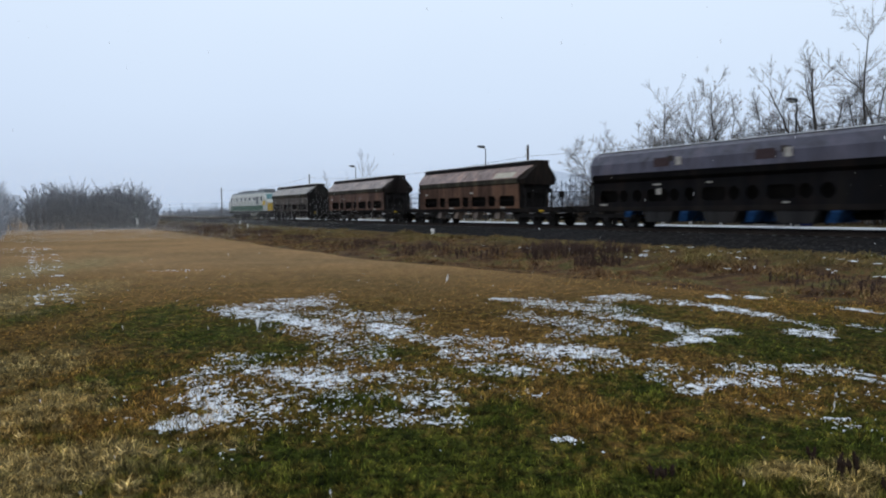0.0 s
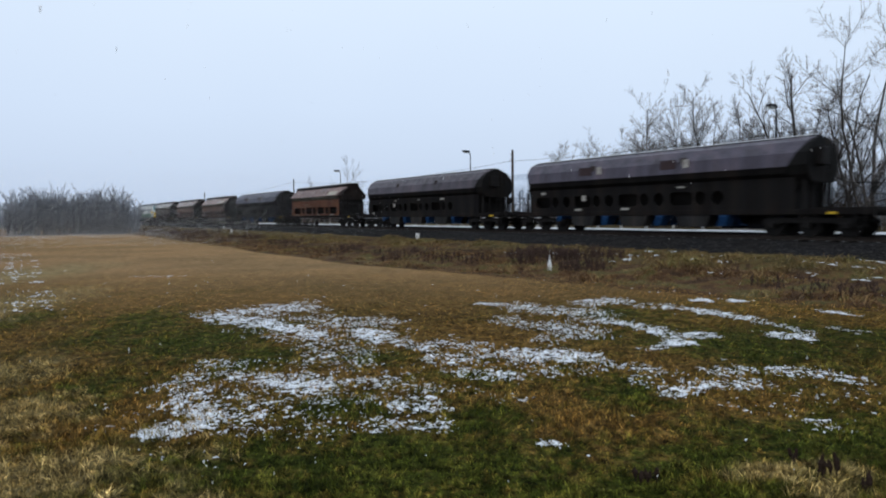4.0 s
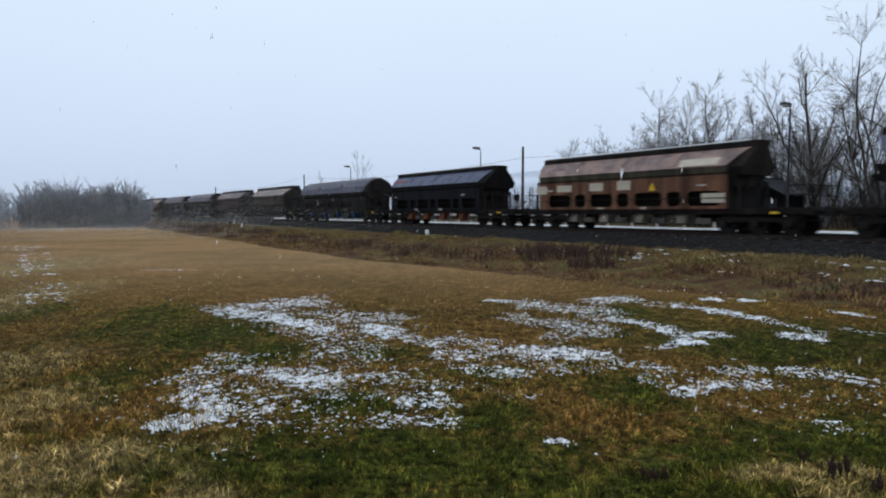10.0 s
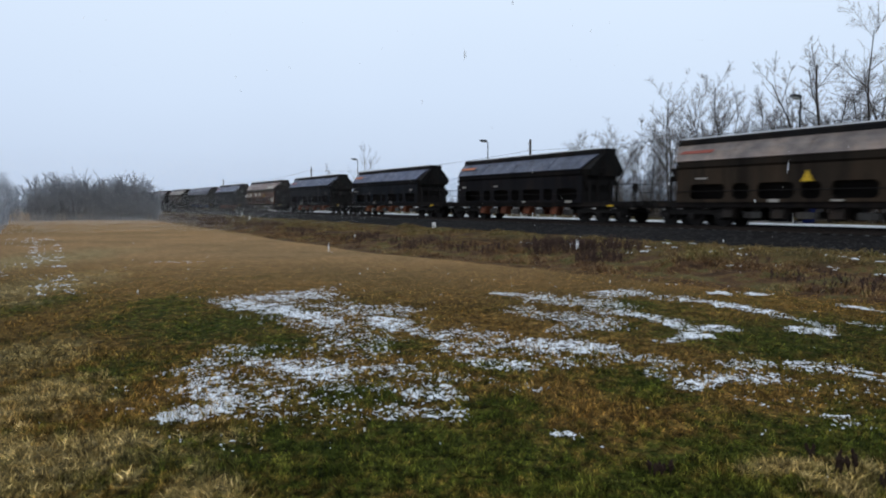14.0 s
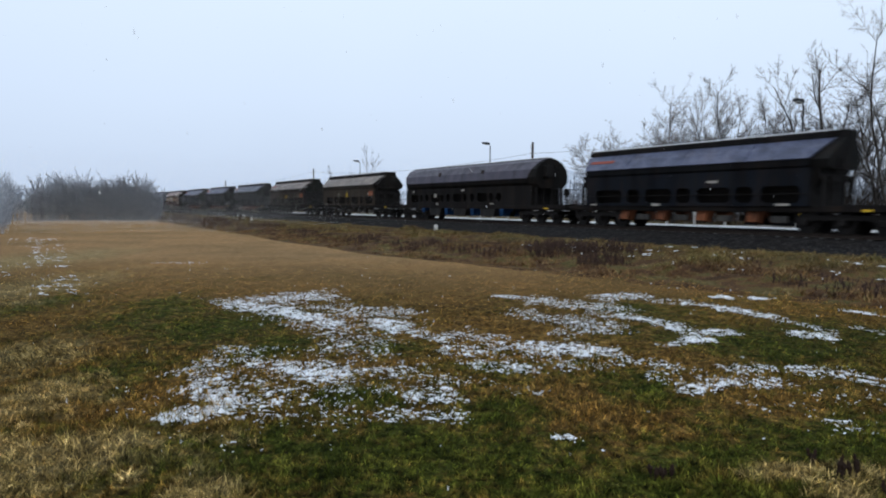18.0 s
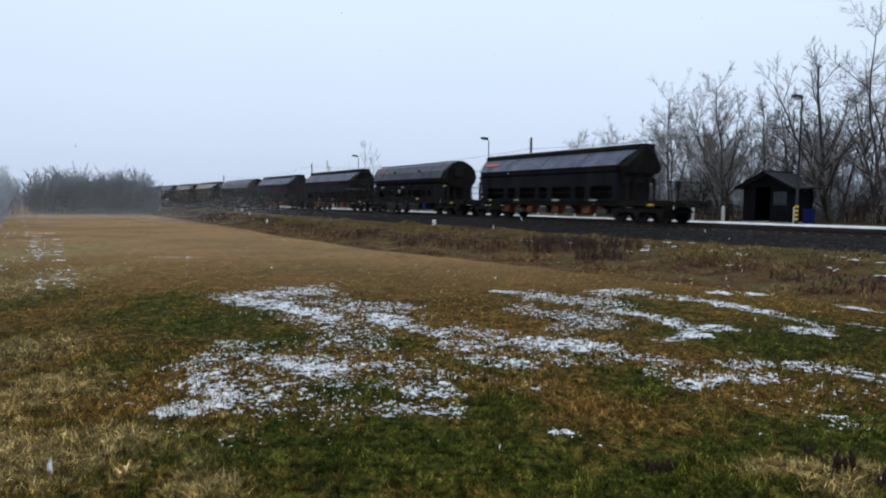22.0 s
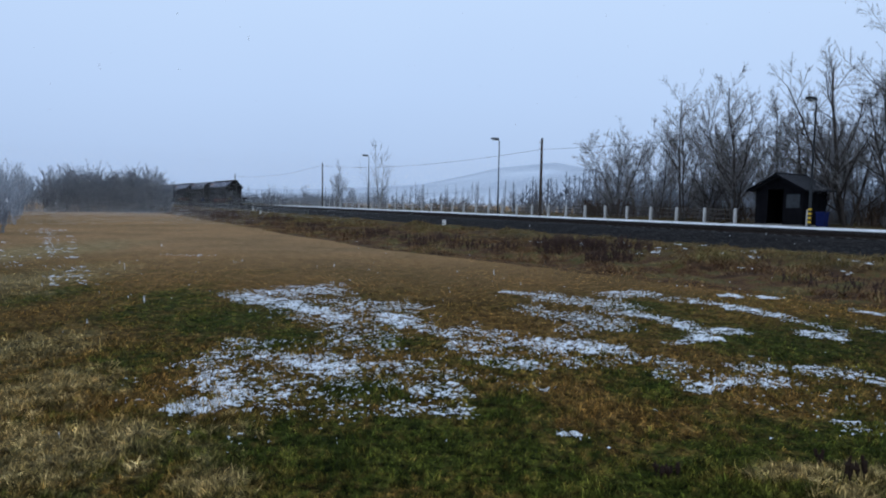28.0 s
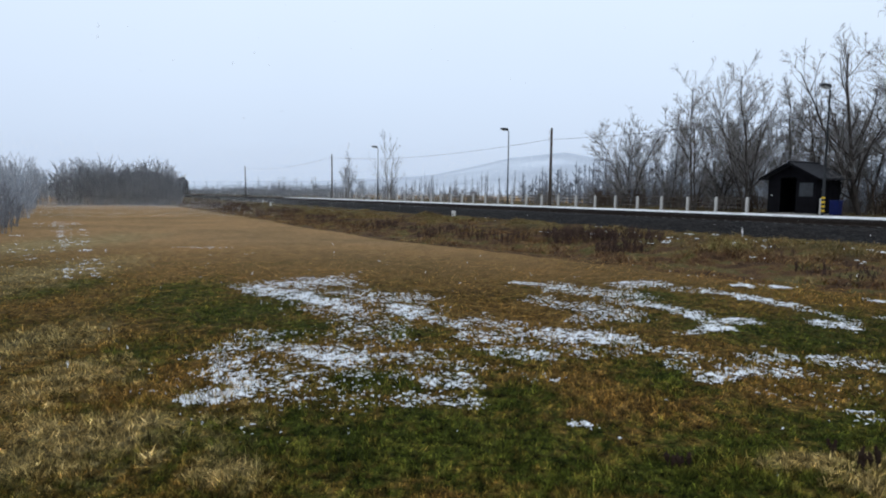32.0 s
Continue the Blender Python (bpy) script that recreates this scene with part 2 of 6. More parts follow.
def meadow_colours(t, p):
    """Rusty, green and bleached grass as the meadow's own cover says, in tufts; shared by the soil and the blades."""
    n3 = noise_node(t, 2.6, 6, p, 0.75)
    speck = noise_node(t, 4.5, 6, p, 0.8)             # green and dry tufts side by side
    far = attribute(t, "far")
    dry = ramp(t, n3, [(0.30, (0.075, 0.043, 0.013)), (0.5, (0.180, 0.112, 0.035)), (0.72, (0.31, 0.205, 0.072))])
    # far grass is paler and bluer: distance haze put into the colour
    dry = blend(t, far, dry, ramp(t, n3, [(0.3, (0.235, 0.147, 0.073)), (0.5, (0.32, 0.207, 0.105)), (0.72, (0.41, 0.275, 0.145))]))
    green = ramp(t, n3, [(0.3, (0.018, 0.029, 0.005)), (0.5, (0.056, 0.073, 0.013)), (0.72, (0.15, 0.155, 0.032))])
    pale = ramp(t, n3, [(0.3, (0.105, 0.082, 0.036)), (0.5, (0.30, 0.24, 0.122)), (0.72, (0.54, 0.46, 0.28))])
    jit = t.nodes.new("ShaderNodeMath")
    jit.operation = "MULTIPLY_ADD"
    jit.inputs[1].default_value = 2.3
    t.links.new(speck, jit.inputs[0])
    t.links.new(attribute(t, "green"), jit.inputs[2])
    col = blend(t, share(t, jit.outputs[0], 1.34, 1.80), dry, green)
    jit = t.nodes.new("ShaderNodeMath")
    jit.operation = "MULTIPLY_ADD"
    jit.inputs[1].default_value = 1.5
    t.links.new(noise_node(t, 4.2, 5, p, 0.8), jit.inputs[0])
    t.links.new(attribute(t, "straw"), jit.inputs[2])
    col = blend(t, share(t, jit.outputs[0], 0.98, 1.45), col, pale)
    tuft = noise_node(t, 9.5, 4, p, 0.75)             # light and dark tufts, the shade between them put in
    rough = blend(t, 1.0, col, ramp(t, tuft, [(0.36, (0.10, 0.10, 0.09)), (0.50, (0.68, 0.68, 0.65)), (0.66, (1.55, 1.5, 1.4))]), "MULTIPLY")
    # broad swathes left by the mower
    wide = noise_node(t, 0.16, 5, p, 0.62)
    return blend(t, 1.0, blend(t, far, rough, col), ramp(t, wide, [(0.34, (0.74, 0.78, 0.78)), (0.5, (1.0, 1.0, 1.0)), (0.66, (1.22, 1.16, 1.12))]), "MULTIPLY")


def meadow_soil():
    mt, t, b = nodes_of("meadow_soil", 0.95, spec=0.04)
    p = world_place(t)
    col = meadow_colours(t, p)
    fine = noise_node(t, 22.0, 4, p, 0.7)
    col = blend(t, 1.0, col, ramp(t, fine, [(0.32, (0.45, 0.43, 0.41)), (0.7, (1.1, 1.05, 0.98))]), "MULTIPLY")
    t.links.new(col, b.inputs["Base Color"])
    bump(t, b, fine, 0.9, 0.05)
    return mt


def grass_blades(name, tint=(1.15, 1.05, 0.9), straw=0.34):
    mt, t, b = nodes_of(name, 0.8, spec=0.08)
    p = world_place(t)
    col = meadow_colours(t, p)
    r = t.nodes.new("ShaderNodeNewGeometry").outputs["Random Per Island"]
    own = ramp(t, r, [(0.0, (0.15, 0.15, 0.13)), (0.35, (0.55, 0.54, 0.5)), (0.7, (1.15, 1.12, 1.05)), (0.88, (2.2, 2.1, 1.9)), (1.0, (3.2, 3.05, 2.7))])
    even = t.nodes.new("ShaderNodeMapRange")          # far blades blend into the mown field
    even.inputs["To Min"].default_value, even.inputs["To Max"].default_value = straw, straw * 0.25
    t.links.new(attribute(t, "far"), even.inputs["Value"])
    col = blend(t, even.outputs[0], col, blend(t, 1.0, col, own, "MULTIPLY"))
    col = blend(t, 1.0, col, tint, "MULTIPLY")
    t.links.new(col, b.inputs["Base Color"])
    return mt


BANK_STOPS = [(0.36, (0.020, 0.012, 0.010)), (0.44, (0.062, 0.032, 0.020)), (0.50, (0.125, 0.065, 0.033)), (0.54, (0.19, 0.115, 0.046)), (0.58, (0.085, 0.098, 0.028)), (0.66, (0.28, 0.21, 0.10))]


def bank_colours(t, p):
    """Dark bramble, rusty stalks, ochre and a little green; greener along the top."""
    n1 = noise_node(t, 0.75, 6, p, 0.72)
    col = ramp(t, n1, BANK_STOPS)
    sep = t.nodes.new("ShaderNodeSeparateXYZ")
    t.links.new(p, sep.inputs[0])
    top = t.nodes.new("ShaderNodeMapRange")
    top.inputs["From Min"].default_value, top.inputs["From Max"].default_value = 0.34, 0.54
    t.links.new(sep.outputs["Z"], top.inputs["Value"])
    return blend(t, top.outputs[0], col, blend(t, 0.6, col, ramp(t, noise_node(t, 1.6, 5, p, 0.75), [(0.4, (0.15, 0.095, 0.036)), (0.50, (0.12, 0.115, 0.034)), (0.60, (0.07, 0.088, 0.024))])))


def bank_soil():
    mt, t, b = nodes_of("bank_soil", 0.95, spec=0.1)
    p = world_place(t)
    n2 = noise_node(t, 4.0, 6, p, 0.75)
    col = blend(t, 0.5, bank_colours(t, p), ramp(t, n2, [(0.32, (0.012, 0.008, 0.005)), (0.68, (0.14, 0.072, 0.034))]))
    t.links.new(blend(t, 1.0, col, (0.75, 0.78, 0.72), "MULTIPLY"), b.inputs["Base Color"])
    bump(t, b, n2, 0.8, 0.1)
    return mt


def bank_blades():
    mt, t, b = nodes_of("bank_blades", 0.8, spec=0.1)
    p = world_place(t)
    r = t.nodes.new("ShaderNodeNewGeometry").outputs["Random Per Island"]
    own = ramp(t, r, [(0.0, (0.018, 0.011, 0.008)), (0.4, (0.075, 0.044, 0.022)), (0.75, (0.165, 0.105, 0.046)), (1.0, (0.42, 0.33, 0.18))])
    t.links.new(blend(t, 1.0, blend(t, 0.4, bank_colours(t, p), own), (1.4, 1.36, 1.3), "MULTIPLY"), b.inputs["Base Color"])
    return mt


def ballast():
    mt, t, b = nodes_of("ballast_stone", 0.95, spec=0.08)
    p = world_place(t)
    vo = t.nodes.new("ShaderNodeTexVoronoi")
    vo.inputs["Scale"].default_value = 11.0
    t.links.new(p, vo.inputs["Vector"])
    n1 = noise_node(t, 0.5, 4, p)
    hsv = t.nodes.new("ShaderNodeSeparateColor")
    t.links.new(vo.outputs["Color"], hsv.inputs[0])
    col = ramp(t, hsv.outputs[0], [(0.0, (0.007, 0.007, 0.008)), (0.7, (0.017, 0.0165, 0.017)), (1.0, (0.04, 0.038, 0.038))])
    col = blend(t, ramp(t, n1, [(0.4, (0, 0, 0)), (0.7, (0.5,) * 3)]), col, (0.016, 0.013, 0.011))
    t.links.new(col, b.inputs["Base Color"])
    bump(t, b, vo.outputs["Distance"], 1.0, 0.06)
    return mt


def island_mix(name, stops, rough=0.85, spec=0.25):
    mt, t, b = nodes_of(name, rough, spec=spec)
    r = t.nodes.new("ShaderNodeNewGeometry").outputs["Random Per Island"]
    v = coords(t)
    col = blend(t, 0.3, ramp(t, r, stops), ramp(t, noise_node(t, 9.0, 4, v), [(0.3, stops[0][1]), (0.7, stops[-1][1])]))
    t.links.new(col, b.inputs["Base Color"])
    return mt


def snow_matter():
    mt, t, b = nodes_of("snow", 0.75, spec=0.3)
    p = world_place(t)
    n = noise_node(t, 14.0, 4, p)
    t.links.new(ramp(t, n, [(0.3, (0.52, 0.56, 0.62)), (0.6, (0.78, 0.80, 0.83))]), b.inputs["Base Color"])
    bump(t, b, n, 0.5, 0.02)
    return mt


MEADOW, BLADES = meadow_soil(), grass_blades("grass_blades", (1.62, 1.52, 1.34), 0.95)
BANK, BANK_BLADES = bank_soil(), bank_blades()
BALLAST, SNOW = ballast(), snow_matter()
RAIL_STEEL = plain("rail_steel", (0.035, 0.027, 0.023), (0.02, 0.015, 0.012), 0.7, 0.2, 3, 50)
CONCRETE = plain("concrete", (0.30, 0.29, 0.27), (0.17, 0.165, 0.155), 0.9, scale=3, grain=40)
POST_CONCRETE = plain("post_concrete", (0.48, 0.47, 0.45), (0.30, 0.29, 0.28), 0.9, scale=5, grain=50)
SLEEPER = plain("sleeper_concrete", (0.035, 0.033, 0.032), (0.018, 0.017, 0.016), 0.9, scale=4, grain=40)
DARK_WOOD = plain("dark_wood", (0.008, 0.008, 0.010), (0.004, 0.004, 0.005), 0.85, scale=3, grain=25, spec=0.04)
POLE_WOOD = plain("pole_wood", (0.07, 0.055, 0.045), (0.035, 0.028, 0.024), 0.85, scale=2, grain=30)
FENCE_RAIL = plain("fence_rail", (0.10, 0.085, 0.07), (0.05, 0.04, 0.035), 0.8, scale=3, grain=30)
ROOF_FELT = plain("roof_felt", (0.032, 0.034, 0.04), (0.018, 0.018, 0.022), 0.8, scale=3, grain=60)
GALVANISED = plain("galvanised", (0.22, 0.23, 0.24), (0.13, 0.135, 0.14), 0.55, 0.5, 5, 60)
LAMP_GREY = plain("lamp_grey", (0.035, 0.038, 0.042), (0.022, 0.023, 0.025), 0.5, 0.2, 6, 60)
LAMP_GLASS = plain("lamp_glass", (0.45, 0.46, 0.45), (0.35, 0.35, 0.34), 0.2, 0, 6, 60, 0.05)
YELLOW = plain("yellow_paint", (0.62, 0.40, 0.03), (0.45, 0.28, 0.03), 0.6, scale=8)
BLACK = plain("black_paint", (0.018, 0.018, 0.02), (0.03, 0.028, 0.026), 0.6, scale=6)
BLUE = plain("blue_plastic", (0.005, 0.012, 0.085), (0.004, 0.008, 0.05), 0.5, scale=4)
WHITE = plain("white_paint", (0.72, 0.72, 0.70), (0.55, 0.54, 0.52), 0.7, scale=5)
WINDOW = plain("dull_window", (0.03, 0.036, 0.042), (0.018, 0.02, 0.024), 0.2, 0, 3, 60, 0.05, 0.4)
WAGON = painted("wagon_paint", 0.68, 0.07, dirt_amount=0.75)
ROOF_PAINT = painted("wagon_roof_paint", 0.46, 0.36, (0.035, 0.033, 0.032), 0.25)
UNDERFRAME = plain("underframe_grime", (0.014, 0.0125, 0.012), (0.008, 0.007, 0.007), 0.85, 0.1, 3, 30)
WHEEL = plain("wheel_steel", (0.016, 0.014, 0.013), (0.009, 0.008, 0.008), 0.6, 0.3, 4, 40)
CHUTE_BLUE = plain("chute_blue", (0.018, 0.075, 0.20), (0.010, 0.03, 0.08), 0.6, scale=4)
CHUTE_RUST = plain("chute_rust", (0.27, 0.085, 0.04), (0.14, 0.05, 0.03), 0.75, scale=4)
CHUTE_PALE = plain("chute_pale", (0.38, 0.36, 0.33), (0.22, 0.2, 0.18), 0.75, scale=4)
BARK = plain("bark", (0.075, 0.066, 0.060), (0.036, 0.032, 0.030), 0.9, scale=4, grain=30)
BARK_PALE = plain("bark_pale", (0.19, 0.165, 0.14), (0.09, 0.075, 0.06), 0.9, scale=4, grain=30)
TWIGS = island_mix("twigs", [(0.0, (0.07, 0.064, 0.062)), (0.6, (0.17, 0.16, 0.155)), (1.0, (0.38, 0.365, 0.36))])
# far bushes and woods: haze put into the twigs as pale blue-grey
TWIGS_HAZE = island_mix("twigs_hazed", [(0.0, (0.20, 0.22, 0.25)), (0.6, (0.35, 0.38, 0.43)), (1.0, (0.50, 0.54, 0.60))])
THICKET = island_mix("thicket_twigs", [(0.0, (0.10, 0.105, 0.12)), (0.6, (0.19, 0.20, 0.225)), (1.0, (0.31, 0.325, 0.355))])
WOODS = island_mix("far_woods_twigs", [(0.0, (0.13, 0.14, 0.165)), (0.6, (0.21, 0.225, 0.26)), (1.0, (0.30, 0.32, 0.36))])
DRY_LEAF = island_mix("dry_leaf", [(0.0, (0.09, 0.055, 0.03)), (0.6, (0.2, 0.13, 0.07)), (1.0, (0.32, 0.24, 0.14))])
SCRUB = island_mix("scrub", [(0.0, (0.02, 0.013, 0.01)), (0.6, (0.055, 0.036, 0.025)), (1.0, (0.12, 0.08, 0.05))])
BRAMBLE = island_mix("bramble_canes", [(0.0, (0.016, 0.010, 0.010)), (0.6, (0.045, 0.026, 0.022)), (1.0, (0.12, 0.07, 0.05))])
PLATFORM_EDGE = plain("platform_edge", (0.045, 0.043, 0.042), (0.02, 0.019, 0.019), 0.9, scale=3, grain=40)
SCRUB_PALE = island_mix("scrub_pale", [(0.0, (0.07, 0.06, 0.056)), (0.6, (0.16, 0.145, 0.135)), (1.0, (0.28, 0.26, 0.25))])
TRODDEN = plain("trodden_snow", (0.80, 0.82, 0.86), (0.34, 0.34, 0.34), 0.85, scale=1.3, grain=14)
OLD_SNOW = plain("old_snow", (0.15, 0.152, 0.155), (0.06, 0.06, 0.06), 0.9, scale=9)

# ---- the meadow's cover: rows of centre, half width, half depth ----
GREEN = [(-4.1, 11.4, 1.3, 1.6), (-6.2, 13.2, 0.8, 2.3), (-2.7, 9.6, 0.5, 0.8), (-0.3, 5.3, 1.9, 0.7), (0.7, 6.5, 0.5, 0.5), (2.4, 7.4, 0.5, 0.6), (5.4, 10.1, 1.5, 1.6),
         (2.4, 5.4, 0.8, 0.5), (-9.0, 13.2, 0.6, 1.6), (-4.4, 8.1, 0.4, 0.6), (4.2, 13.4, 0.8, 0.9), (0.5, 8.4, 0.6, 0.3), (-0.8, 9.5, 0.6, 0.5),
         (-1.1, 7.0, 0.5, 0.3), (1.2, 4.7, 1.6, 0.4), (-3.9, 7.0, 0.3, 0.3), (7.6, 11.0, 0.9, 1.2), (3.8, 5.9, 1.1, 0.7)]
BLEACHED = [(-3.2, 5.2, 0.9, 0.9), (-4.6, 6.7, 0.7, 1.1), (2.9, 5.05, 0.35, 0.2), (3.5, 5.1, 0.25, 0.25), (3.1, 4.65, 0.3, 0.2), (-1.8, 4.6, 0.35, 0.25), (-6.2, 8.6, 0.9, 1.2), (-11.0, 15.5, 1.7, 5.0), (-16.5, 24.0, 2.6, 8.0)]
RUSTY = [(-3.5, 6.9, 0.5, 0.6), (1.2, 11.5, 1.3, 1.4), (1.8, 6.4, 0.9, 0.6), (-4.9, 9.7, 0.8, 0.9), (-7.6, 11.6, 1.3, 1.6), (-6.0, 9.4, 0.9, 1.0), (0.0, 13.7, 1.2, 1.6), (1.5, 7.2, 0.8, 0.4), (-2.7, 11.8, 0.9, 0.6), (3.6, 9.2, 0.6, 0.5), (3.9, 6.6, 0.7, 0.5), (-4.6, 15.5, 2.5, 1.4), (3.0, 17.0, 3.5, 1.2)]


def zone(x, y, rows, seed):
    """0 to 1 inside the rows' ragged ovals."""
    best = np.zeros_like(x)
    rag = 0.35 * smooth_noise(x, y, 0.6, seed) + 0.25 * smooth_noise(x, y, 0.22, seed + 1)
    for cx, cy, rx, ry in rows:
        best = np.maximum(best, np.clip(1.25 - 0.75 * np.hypot((x - cx) / rx, (y - cy) / ry) - 0.6 * rag, 0, 1))
    return best


def grass_cover(x, y):
    """How green, how bleached and how far off (x, y) lies, 0 to 1 each; far grass is smooth and hazed."""
    g = zone(x, y, GREEN, 131)
    base = np.interp(y, [4.5, 6.5, 9, 13, 18, 26], [0.38, 0.34, 0.32, 0.28, 0.16, 0.06])
    g = base + 0.36 * g - 0.22 * zone(x, y, RUSTY, 135) * (1 - 0.5 * g) + 0.10 * smooth_noise(x, y, 1.1, 133) + 0.06 * smooth_noise(x, y, 0.3, 134)
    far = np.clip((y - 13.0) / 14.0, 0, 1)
    return np.clip(g, 0, 1), np.clip(0.60 * zone(x, y, BLEACHED, 137) + 0.12 * np.clip(smooth_noise(x, y, 0.7, 138), 0, 1) * (y < 14), 0, 1), far


def meadow_height(x, y):
    near = np.clip((19.0 - y) / 4.0, 0, 1)
    return 0.03 * smooth_noise(x, y, 5.0, 1) + near * (0.020 * smooth_noise(x, y, 0.42, 2) + 0.014 * smooth_noise(x, y, 0.17, 3))


def covered(me, x, y):
    """Writes the cover of each point into the mesh."""
    for name, val in zip(("green", "straw", "far"), grass_cover(x, y)):
        a = me.attributes.new(name, "FLOAT", "POINT")
        a.data.foreach_set("value", np.asarray(val, np.float32))


# ---- the ground, one sheet to the horizon ----
def ground():
    xs = np.concatenate([[-4000, -2500, -1500, -900, -600, -420, -320, -250, -200, -165, -140], np.arange(-120, -21, 1.5), np.arange(-20.5, -8, 0.4), np.arange(-8, 10.6, 0.085), np.arange(11, 90.1, 1.5), [100, 115, 135, 160, 200, 260, 350, 500, 900, 1600, 2600, 4000]])
    ys = np.concatenate([[-4000, -2500, -1500, -800, -450, -320, -200, -120, -70, -40, -20, -10, -5, -2, 0, 2], np.arange(3.2, 16.0, 0.085), np.arange(16.0, 30, 0.4), np.arange(30.5, 190.1, 1.5), [200, 215, 235, 260, 300, 350, 420, 550, 800, 1300, 2200, 4000]])
    gx, gy = np.meshgrid(xs, ys)
    fx, fy = gx.ravel(), gy.ravel()
    d = np.concatenate([beside(fx[i:i + 4000], fy[i:i + 4000])[0] for i in range(0, len(fx), 4000)])
    z = np.interp(d, [-400, -60, -14, 0, 8, 15.5], [0.6, 0.8, 0.95, 0.3, -0.2, 0.0])
    z = z + meadow_height(fx, fy) * np.clip((d - 13.5) / 2.0, 0, 1)
    n, m = len(xs), len(ys)
    i = np.arange(n * m).reshape(m, n)
    q = np.stack([i[:-1, :-1], i[:-1, 1:], i[1:, 1:], i[1:, :-1]], -1).reshape(-1, 4)
    me = big_mesh("ground", np.stack([fx, fy, z], 1), q, [MEADOW], 4)
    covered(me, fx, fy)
    me.polygons.foreach_set("use_smooth", np.ones(len(me.polygons), bool))
    tagged(new("ground", me), "mown winter meadow of straw and green grass", "meadow", kind="structure")


def strip(name, s0, s1, ds, d_list, height, mat, label, category):
    ss = np.arange(s0, s1 + 0.01, ds)
    dd = np.array(d_list)
    gs, gd = np.meshgrid(ss, dd, indexing="ij")
    x, y, _ = line(gs.ravel(), gd.ravel())
    z = height(gd.ravel(), gs.ravel())
    n, m = len(ss), len(dd)
    i = np.arange(n * m).reshape(n, m)
    q = np.stack([i[:-1, :-1], i[1:, :-1], i[1:, 1:], i[:-1, 1:]], -1).reshape(-1, 4)
    me = big_mesh(name, np.stack([x, y, z], 1), q, [mat], 4)
    bm = bmesh.new()
    bm.from_mesh(me)
    bmesh.ops.recalc_face_normals(bm, faces=bm.faces[:])
    bm.to_mesh(me)
    bm.free()
    return tagged(new(name, me), label, category, kind="structure")


def ballast_height(d, s):
    z = np.interp(d, [-2.2, -1.72, -1.7, 1.75, 2.1, 3.5], [0.7, 0.95, 1.0, 1.02, 0.95, 0.36])
    return z + 0.035 * smooth_noise(s, d, 0.35, 8) + 0.03 * smooth_noise(s, d, 0.9, 9)


ground()
strip("embankment", -110, 300, 0.5, np.concatenate([np.arange(3.0, 17.0, 0.4), [18.0]]),
      lambda d, s: np.where(d > bank_edge(s) + 0.6, -0.12, bank_height(d, s)), BANK, "rough grassy railway bank with dead brown weeds", "bank")
strip("far_verge", -110, 300, 1.5, [-40, -30, -22, -16, -14, -12, -10, -8, -6.5, -5.3, -4.8],
      lambda d, s: 1.22 + 0.12 * smooth_noise(s, d, 2.0, 12) + np.clip((d + 20) / 20, -1, 0) * 0.35, BANK, "brown weedy ground behind the platform fence", "verge")
strip("ballast", -330, 600, 0.5, [-2.2, -1.72, -1.7, -1.0, 0.0, 1.0, 1.75, 2.1, 2.4, 2.7, 3.0, 3.3, 3.5],
      ballast_height, BALLAST, "dark grey crushed stone track ballast", "ballast")


